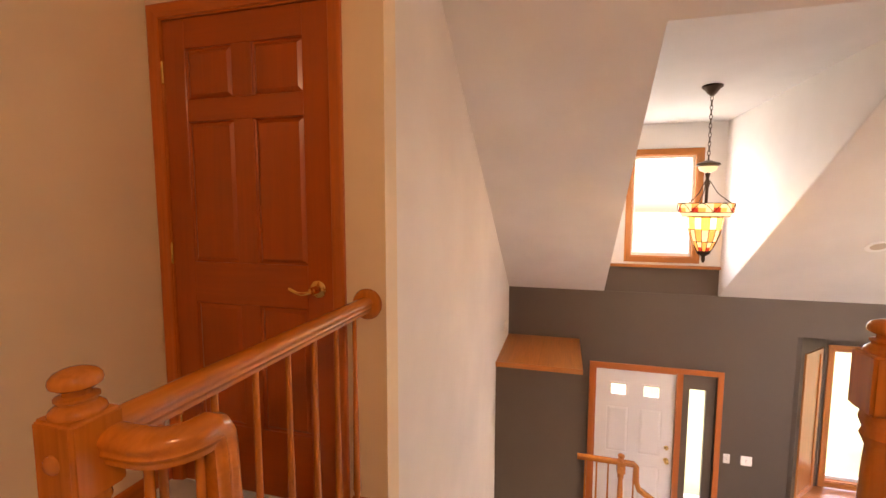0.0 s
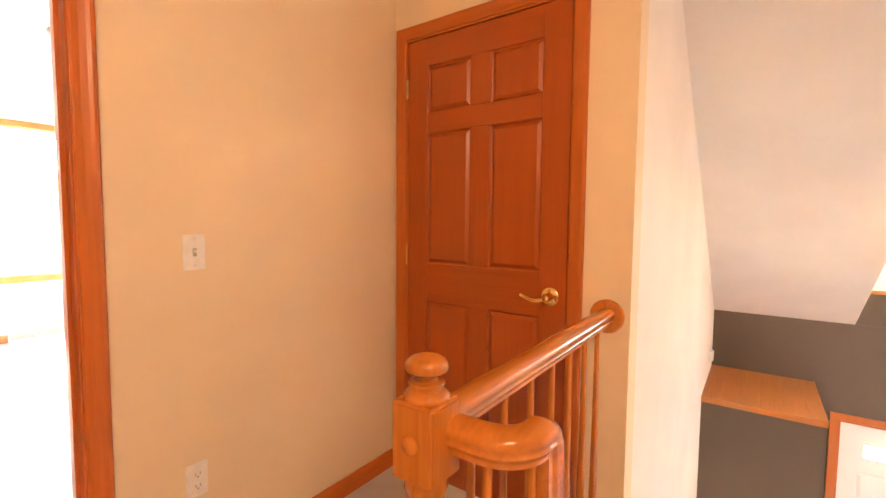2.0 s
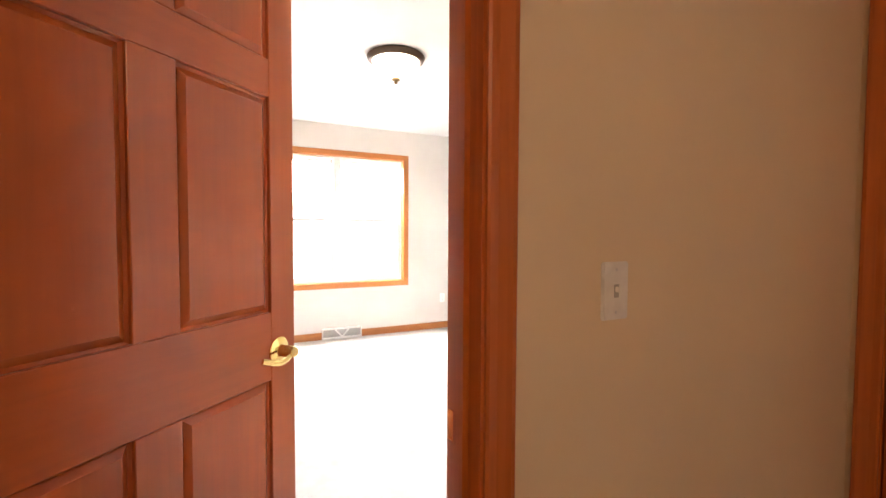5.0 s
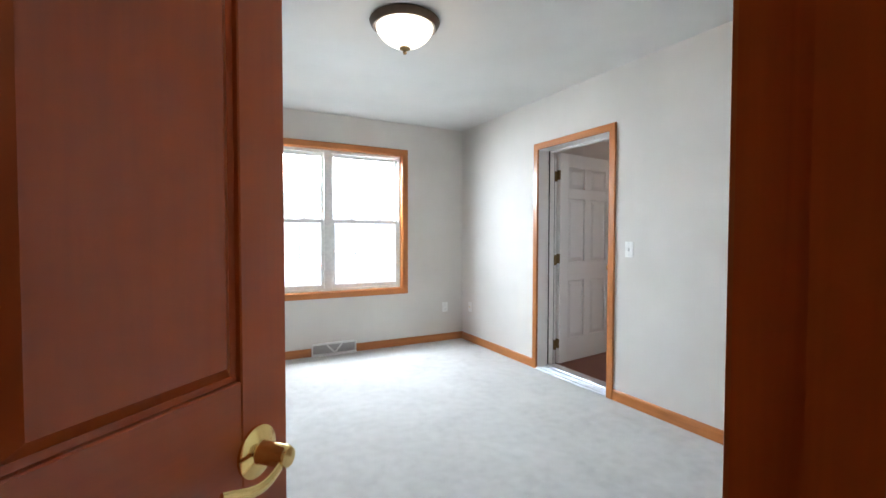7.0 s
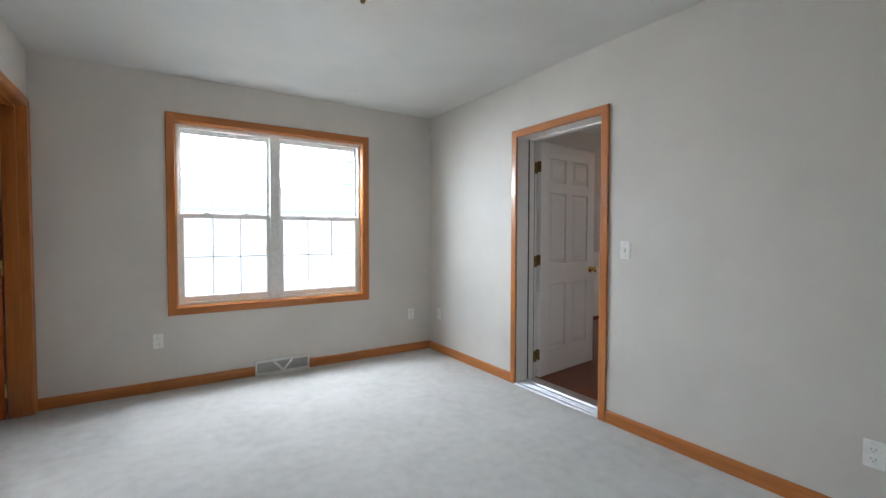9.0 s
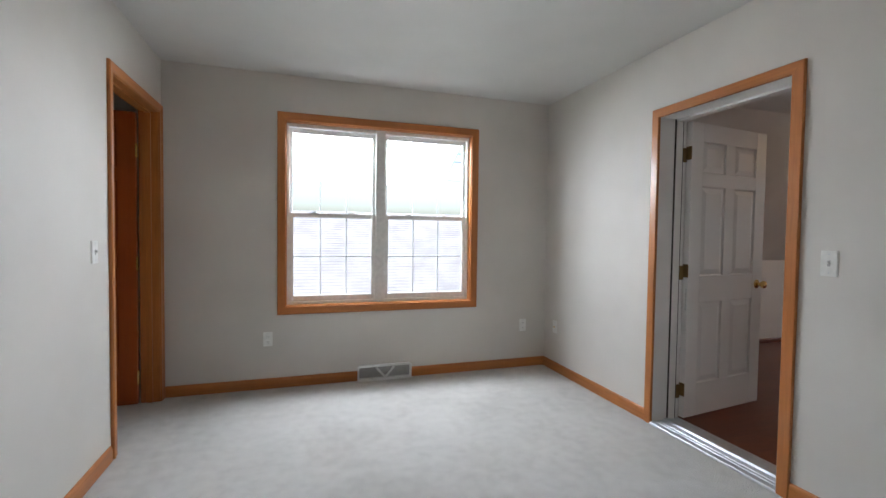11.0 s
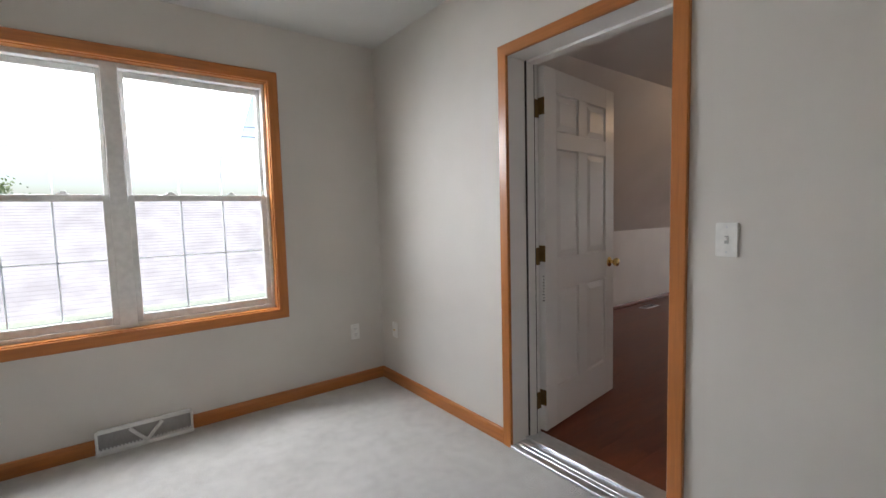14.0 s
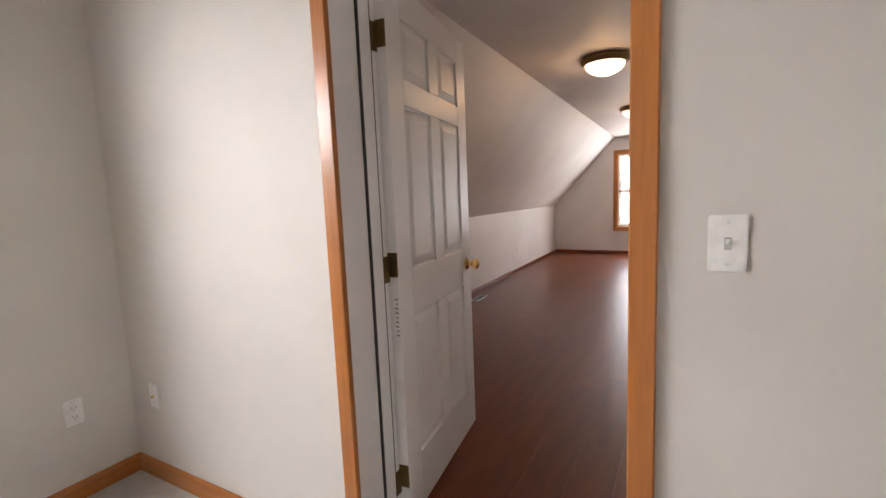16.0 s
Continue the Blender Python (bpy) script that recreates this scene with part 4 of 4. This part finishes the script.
p = part("pane", boxes((XF + 0.06, XF + 0.064, -3.50, -3.315, ZF + 0.22, FZ1 - 0.19)), GLASS, sl)
p.visible_shadow = False
for y, w in ((-3.74, 1), (-3.945, 1.7)):
    sp = switch_plate("light_switch", pose(XF, y, -1.73, 0, 0, -90), "white wall switch plate by the front door")
    sp.scale = (w, 1, 1)

# the closet box with a wooden top
cb = thing("half_closet", "taupe grey closet box with an orange wooden top", "closet", kind="structure")
part("body", boxes((4.62, XF - 0.001, -2.0, -1.131, ZF + 0.396, -0.435)), WALL_GREY, cb)
part("top", box(bmesh.new(), 4.60, XF - 0.001, -2.02, -1.131, -0.435, -0.41, 0.004), OAK_X, cb, "orange oak top board")
part("edge_trim", boxes((4.592, 4.60, -2.028, -1.131, -0.46, -0.408), (4.60, XF - 0.001, -2.028, -2.02, -0.46, -0.408)), OAK_Y, cb)
dt = thing("door_chime", "small white box on the stairwell wall", "chime", pose(5.3, -1.13, -0.2))
part("case", box(bmesh.new(), -0.06, 0.06, -0.04, 0, -0.05, 0.05, 0.006, 2), PLASTIC, dt)

lr = thing("foyer_railing", "short oak railing with a newel at the landing", "railing")
RL = -1.50
newel(lr, 4.93, -2.47, ZF + 0.395, RL + 0.07)
part("handrail", sweep([(4.93, -1.999, RL - 0.02), (4.93, -2.43, RL - 0.02)], RAIL), RAIL_X, lr, "", True)
part("gooseneck", sweep([(4.93, -2.51, RL - 0.02), (4.93, -2.60, RL - 0.025), (4.93, -2.625, RL - 0.05), (4.93, -2.63, RL - 0.22), (4.93, -2.66, RL - 0.30), (4.93, -2.95, RL - 0.50)], RAIL), RAIL_X, lr, "", True)
for i in range(3):
    baluster(lr, 4.93, -2.10 - i * 0.12, ZF + 0.395, RL - 0.05)
baluster(lr, 4.93, -2.60, ZF + 0.395, RL - 0.06)
baluster(lr, 4.93, -2.92, ZF, RL - 0.49)

# pendant lamp in the dormer
pl = thing("pendant_lamp", "art-glass pendant lamp on a chain, lit", "pendant lamp", pose(4.08, -2.92, 0))
part("canopy", lathe([(0, DMZ), (0.075, DMZ), (0.078, DMZ - 0.012), (0.055, DMZ - 0.03), (0.035, DMZ - 0.06), (0.015, DMZ - 0.08), (0, DMZ - 0.082)], 28), BRONZE, pl, "dark bronze ceiling canopy", True)
for i in range(15):
    z = DMZ - 0.10 - i * 0.036
    b = bmesh.new()
    ring = []
    for k in range(10):
        a = 2 * math.pi * k / 10
        c = Vector((0.010 * math.cos(a), 0, 0.024 * math.sin(a)))
        sec = []
        for q in range(5):
            e = 2 * math.pi * q / 5
            n = Vector((math.cos(a), 0, math.sin(a)))
            sec.append(c + n * 0.003 * math.cos(e) + Vector((0, 0.003 * math.sin(e), 0)))
        ring.append([b.verts.new((v if i % 2 else Vector((v.y, v.x, v.z))) + Vector((0, 0, z))) for v in sec])
    for k in range(10):
        for q in range(5):
            b.faces.new((ring[k][q], ring[k][(q + 1) % 5], ring[(k + 1) % 10][(q + 1) % 5], ring[(k + 1) % 10][q]))
    part("chain_link", b, BRONZE, pl)
part("crown", lathe([(0, 1.63), (0.02, 1.625), (0.085, 1.60), (0.09, 1.585), (0.06, 1.575), (0, 1.57)], 28), BRONZE, pl, "bronze crown disc", True)
part("crown_glass", lathe([(0.07, 1.575), (0.06, 1.545), (0.03, 1.53), (0.0, 1.53)], 24), LEADED_PALE, pl, "cream glass under the crown", True)
part("stem", lathe([(0, 1.53), (0.02, 1.52), (0.012, 1.48), (0.022, 1.44), (0.012, 1.40), (0.012, 1.10), (0, 1.10)], 16), BRONZE, pl, "", True)
for k in range(3):
    a = 2 * math.pi * k / 3 + 0.5
    part("arm", sweep([(0.02 * math.cos(a), 0.02 * math.sin(a), 1.46), (0.08 * math.cos(a), 0.08 * math.sin(a), 1.36), (0.185 * math.cos(a), 0.185 * math.sin(a), 1.275)], [(-0.003, -0.003), (0.003, -0.003), (0.003, 0.003), (-0.003, 0.003)]), BRONZE, pl)
LEAD = [(0.0028 * math.cos(k), 0.0028 * math.sin(k)) for k in [math.pi / 3 * i for i in range(6)]]


def around(r, a, z):
    return (r * math.cos(a), r * math.sin(a), z)


def glass_piece(corners, mat):
    b = bmesh.new()
    b.faces.new([b.verts.new(c) for c in corners])
    bmesh.ops.solidify(b, geom=b.faces[:], thickness=0.003)
    g = part("glass_piece", b, mat, pl)
    g.visible_shadow = False


# scalloped upper band: arcs of leading over cream, amber and red glass
NS = 24
for k in range(NS):
    a0, a1 = 2 * math.pi * k / NS, 2 * math.pi * (k + 1) / NS
    for (r0, z0), (r1, z1), mat in (((0.20, 1.278), (0.201, 1.242), LEADED_PALE if k % 3 else LEADED), ((0.201, 1.242), (0.196, 1.205), (LEADED_RED, LEADED, LEADED_PALE)[k % 3]), ((0.196, 1.205), (0.170, 1.172), LEADED_PALE)):
        glass_piece([around(r0, a0, z0), around(r0, a1, z0), around(r1, a1, z1), around(r1, a0, z1)], mat)
for k in range(8):
    arc = [around(0.204, 2 * math.pi * (k + q / 10) / 8, 1.205 + 0.07 * math.sin(math.pi * q / 10)) for q in range(11)]
    part("leading", sweep(arc, LEAD), LEADING, pl)
# narrow lower bowl of small amber pieces
BOWL = [(0.128, 1.165), (0.124, 1.115), (0.116, 1.065), (0.104, 1.015), (0.088, 0.965), (0.068, 0.92), (0.048, 0.885)]
NB = 14
for k in range(NB):
    a0, a1 = 2 * math.pi * k / NB, 2 * math.pi * (k + 1) / NB
    for i, ((r0, z0), (r1, z1)) in enumerate(zip(BOWL, BOWL[1:])):
        mat = LEADED_RED if i == 5 and k % 2 else (LEADED, LEADED_PALE)[(k + i // 2) % 2]
        glass_piece([around(r0, a0, z0), around(r0, a1, z0), around(r1, a1, z1), around(r1, a0, z1)], mat)
    part("leading", sweep([around(r + 0.002, a0, z) for r, z in BOWL], LEAD), LEADING, pl)
for r, z in [(0.203, 1.278), (0.199, 1.205), (0.173, 1.172)] + BOWL[::2]:
    part("band", lathe([(r - 0.003, z - 0.003), (r + 0.002, z - 0.003), (r + 0.002, z + 0.003), (r - 0.003, z + 0.003), (r - 0.003, z - 0.003)], 36), LEADING, pl)
part("finial", lathe([(0, 0.885), (0.052, 0.88), (0.05, 0.865), (0.02, 0.845), (0.012, 0.838), (0.016, 0.81), (0.006, 0.79), (0, 0.785)], 20), BRONZE, pl, "bronze finial", True)

rl = thing("recessed_light", "round recessed light in the sloped ceiling, lit", "recessed light", pose(4.648, -4.42, roof_z(4.648) - 0.002, 0, math.degrees(math.atan(0.65)), 0))
part("trim_ring", lathe([(0.062, 0.0), (0.095, 0.0), (0.095, -0.008), (0.085, -0.012), (0.062, -0.006), (0.062, 0.0)], 40), WHITE, rl, "", True)
part("lens", lathe([(0, -0.003), (0.061, -0.003), (0.061, -0.005), (0, -0.006)], 32), FROST, rl)

# ---- the attic room ----
LEVEL = 0.0
AX0, AX1, KY, KZ, SY, AZ, AMID = XE + 0.228, 11.07, 4.635, 1.0, 3.44, 2.30, 2.79
KS, SS = 2 * AMID - KY, 2 * AMID - SY
setting("wall_attic_west", boxes((XE + 0.112, AX0, KS, DY0 - 0.03, -0.05, ZC), (XE + 0.112, AX0, DY1 + 0.03, KY + 0.1, -0.05, ZC), (XE + 0.112, AX0, DY0 - 0.03, DY1 + 0.03, 2.082, ZC)), WALL_ATTIC, "off-white attic end wall with a door", "wall")
setting("wall_knee_north", boxes((AX0, AX1 + 0.1, KY, KY + 0.1, -0.05, KZ)), WALL_ATTIC, "low off-white knee wall", "wall")
setting("wall_knee_south", boxes((AX0, AX1 + 0.1, KS - 0.1, KS, -0.05, KZ)), WALL_ATTIC, "low off-white knee wall", "wall")
setting("ceiling_attic", boxes((AX0, AX1 + 0.1, SS, SY, AZ, AZ + 0.1)), WALL_ATTIC, "off-white flat attic ceiling", "ceiling")
for nm, y0, y1, o in (("ceiling_slope_north", KY, SY, 0.1), ("ceiling_slope_south", KS, SS, -0.1)):
    bm = bmesh.new()
    pr = [(y0, KZ), (y1, AZ), (y1, AZ + 0.1), (y0 + o, KZ + 0.02)]
    a, c = [[bm.verts.new((x, y, z)) for y, z in pr] for x in (AX0, AX1 + 0.1)]
    bm.faces.new(a)
    bm.faces.new(c)
    for i in range(4):
        bm.faces.new((a[i], a[(i + 1) % 4], c[(i + 1) % 4], c[i]))
    setting(nm, bm, WALL_ATTIC, "off-white sloped side of the attic ceiling", "ceiling")
AW0, AW1, AWZ0, AWZ1 = 2.17, 3.40, 0.52, 1.98
setting("wall_attic_east", boxes((AX1, AX1 + 0.12, AW1, KY, -0.05, AZ + 0.1), (AX1, AX1 + 0.12, KS, AW0, -0.05, AZ + 0.1), (AX1, AX1 + 0.12, AW0, AW1, AWZ1, AZ + 0.1), (AX1, AX1 + 0.12, AW0, AW1, -0.05, AWZ0)), WALL_ATTIC, "off-white attic gable wall with a window", "wall")
aw = small_window("window_attic", "attic gable window with oak casing", AX1, AW0, AW1, AWZ0, AWZ1, (OAK_Y, OAK_Z))
part("meeting_rail", boxes((AX1 + 0.065, AX1 + 0.11, AW0 + 0.04, AW1 - 0.04, 1.22, 1.27)), VINYL, aw)
part("centre_post", boxes((AX1 + 0.062, AX1 + 0.115, 2.745, 2.825, AWZ0 + 0.05, AWZ1 - 0.04)), VINYL, aw)
skirting("baseboard_attic_north", (AX0, KY, 0), (AX1, KY, 0), (0, -1, 0), LAMINATE, 0.05)
skirting("baseboard_attic_east", (AX1, KS, 0), (AX1, KY - 0.014, 0), (-1, 0, 0), LAMINATE, 0.06)
switch_plate("wall_outlet", pose(8.6, KY, 0.36), "white double wall outlet on the knee wall", "outlet")
switch_plate("wall_outlet", pose(AX1, 4.2, 0.36, 0, 0, -90), "white double wall outlet on the gable wall", "outlet")
for x in (5.45, 7.85):
    ceiling_lamp("ceiling_lamp", "flush mushroom ceiling lamp with brass rim, lit", x, AMID, AZ, OPAL, OLD_BRASS, 1.08, False)
fr = thing("floor_register", "small pale metal floor register by the knee wall", "vent", pose(6.6, 4.45, 0))
part("frame", boxes((-0.15, 0.15, -0.055, 0.055, -0.002, 0.006), bevel=0.002), STEEL, fr)
for i in range(10):
    part("slot", boxes((-0.13 + i * 0.027, -0.118 + i * 0.027, -0.04, 0.04, 0.006, 0.0075)), DARK, fr)

# ---- outside ----
def ground_material():
    m, nt, b = material("grass_ground", 0.9)
    v = coords(nt, (1, 1, 1))
    n = node(nt, "ShaderNodeTexNoise", Scale=0.6, Detail=8.0)
    nt.links.new(v, n.inputs["Vector"])
    nt.links.new(ramp(nt, n.outputs[0], [(0.3, (0.06, 0.08, 0.03)), (0.7, (0.12, 0.14, 0.07))]), b.inputs["Base Color"])
    return m


ROOF = painted("weathered_shingles", (0.30, 0.315, 0.335), 0.9, 90, 0.5, 0.15)
SIDING = painted("pale_siding", (0.55, 0.57, 0.55), 0.6)
GUTTER = plain("pale_green_gutter", (0.42, 0.50, 0.46), 0.4)
setting("ground", boxes((-600, 600, -600, 600, ZF - 0.6, ZF - 0.4)), ground_material(), "green lawn round the house", "ground")
nb = thing("neighbour_house", "neighbouring house with a grey shingle roof", "house")
part("wall", boxes((-9, 11, 13.4, 21.6, ZF - 0.4, -0.55)), SIDING, nb, "pale siding wall")
bm = bmesh.new()
N = 34
for i in range(N):
    y0, y1 = 13.0 + i * 4.5 / N, 13.0 + (i + 1) * 4.5 / N
    z0, z1 = -0.55 + i * 2.6 / N, -0.55 + (i + 1) * 2.6 / N
    for k in range(24):
        x0 = -9.4 + k * 20.8 / 24 + (0.4 if i % 2 else 0)
        pr = [(y0, z0), (y1, z1), (y1, z1 + 0.004), (y0, z0 + 0.012)]
        a, c = [[bm.verts.new((x, y, z)) for y, z in pr] for x in (x0, x0 + 20.8 / 24 - 0.006)]
        for f in ((a[3], a[2], c[2], c[3]), (a[0], a[3], c[3], c[0])):
            bm.faces.new(f)
tagged(part("roof_shingles", bm, ROOF, nb, "grey asphalt shingle courses"), kind="stuff")
bm = bmesh.new()
a, c = [[bm.verts.new((x, y, z)) for y, z in ((13.0, -0.57), (17.5, 2.03), (22.0, -0.57))] for x in (-9.4, 11.4)]
bm.faces.new(a)
bm.faces.new(c)
for i in range(3):
    bm.faces.new((a[i], a[(i + 1) % 3], c[(i + 1) % 3], c[i]))
part("roof", bm, ROOF, nb)
part("gutter", boxes((-9.4, 11.4, 12.88, 13.0, -0.66, -0.54), bevel=0.01), GUTTER, nb, "pale green eaves gutter")

ut = thing("utility_line", "two dark overhead wires between wooden poles", "power line")
for px in (-46, 46):
    bm = lathe([(0.0, ZF - 0.4), (0.16, ZF - 0.4), (0.11, 9.0), (0.0, 9.0)], 12)
    for v in bm.verts:
        v.co.x += px
        v.co.y += 34
    part("pole", bm, SIDING, ut, "grey wooden pole")
for dz in (0.0, 1.1):
    pts = [(-46 + 92 * k / 24, 34, 8.3 + dz * 0.6 - 1.4 * (1 - (k / 12 - 1) ** 2)) for k in range(25)]
    part("wire", sweep(pts, [(-0.02, -0.02), (0.02, -0.02), (0.02, 0.02), (-0.02, 0.02)]), DARK, ut)

LEAF = plain("summer_leaves", (0.10, 0.15, 0.06), 0.6)
BARK = plain("grey_bark", (0.14, 0.11, 0.08), 0.9)
rng = random.Random(5)
for tx, ty, th in ((-5.2, 42.0, 7.4), (-10.5, 46.0, 7.6)):
    tr = thing("tree", "leafy green tree behind the neighbouring roof", "tree", pose(tx, ty, ZF - 0.4))
    bm = lathe([(0, 0), (0.24, 0), (0.17, th * 0.3), (0.10, th * 0.6), (0.03, th * 0.9), (0, th * 0.9)], 10)
    for k in range(7):
        a, h0 = rng.uniform(0, 6.28), th * rng.uniform(0.35, 0.7)
        lim = sweep([(0, 0, h0), (0.7 * math.cos(a), 0.7 * math.sin(a), h0 + 0.6), (1.5 * math.cos(a), 1.5 * math.sin(a), h0 + 1.5)], [(-0.04, -0.04), (0.04, -0.04), (0.04, 0.04), (-0.04, 0.04)])
        tmp = bpy.data.meshes.new("limb")
        lim.to_mesh(tmp)
        lim.free()
        bm.from_mesh(tmp)
        bpy.data.meshes.remove(tmp)
    part("trunk", bm, BARK, tr, "tapered trunk with limbs")
    verts, faces = [], []
    for k in range(60):
        a, q, rad = rng.uniform(0, 6.28), rng.uniform(-1, 1), rng.uniform(0.5, 2.3)
        c = Vector((rad * math.cos(a) * (1 - q * q) ** 0.5, rad * math.sin(a) * (1 - q * q) ** 0.5, th * 0.68 + q * th * 0.3))
        for _ in range(70):
            p = c + Vector((rng.gauss(0, 0.32), rng.gauss(0, 0.32), rng.gauss(0, 0.25)))
            u = Vector((rng.gauss(0, 1), rng.gauss(0, 1), rng.gauss(0, 1))).normalized() * 0.11
            w = u.orthogonal().normalized() * 0.07
            n = len(verts)
            verts += [p - u, p + w, p + u, p - w]
            faces.append((n, n + 1, n + 2, n + 3))
    me = bpy.data.meshes.new("crown")
    me.from_pydata([tuple(v) for v in verts], [], faces)
    me.materials.append(LEAF)
    cr = new("crown", me)
    cr.parent = tr
    tagged(cr, "uneven crown of small leaves")

# furniture dents left in the carpet pile
for dx, dy in ((1.60, 2.20), (2.05, 2.75), (2.28, 1.75), (1.72, 3.25), (0.75, 2.9)):
    bm = lathe([(0.0, 0.0012), (0.010, 0.0012), (0.017, 0.004), (0.024, 0.003), (0.030, 0.0004), (0.0, 0.0003)], 16)
    for v in bm.verts:
        v.co.x, v.co.y = v.co.x + dx, v.co.y * 0.75 + dy
    tagged(new("carpet_dent", mesh("carpet_dent", bm, CARPET, True)), "small furniture dent pressed into the beige carpet", "carpet", kind="structure")

# laminate planks of the attic floor, joints staggered from row to row
setting("floor_attic", boxes((AX0, AX1, KS, KY, -0.05, -0.006)), LAMINATE, "cherry red laminate plank floor", "floor")
base = bpy.data.objects["floor_attic"]
PW, PL = 0.19, 1.28
plank = mesh("plank", box(bmesh.new(), 0, PL - 0.0005, 0, PW - 0.0005, -0.008, 0), LAMINATE)
offsets = random.Random(11)
rows_n = int((KY - KS) / PW) + 1
for i in range(rows_n):
    x = AX0 - offsets.uniform(0, PL)
    while x < AX1:
        a, b = max(x, AX0), min(x + PL, AX1)
        y0 = KS + i * PW
        y1 = min(y0 + PW, KY)
        if b - a > 0.02 and y1 - y0 > 0.02:
            whole = b - a > PL - 0.001 and y1 - y0 > PW - 0.001
            me = plank if whole else mesh("plank", box(bmesh.new(), 0, b - a - 0.0005, 0, y1 - y0 - 0.0005, -0.008, 0), LAMINATE)
            p = new("plank", me)
            p.parent = base
            p.location = (a, y0, 0)
        x += PL
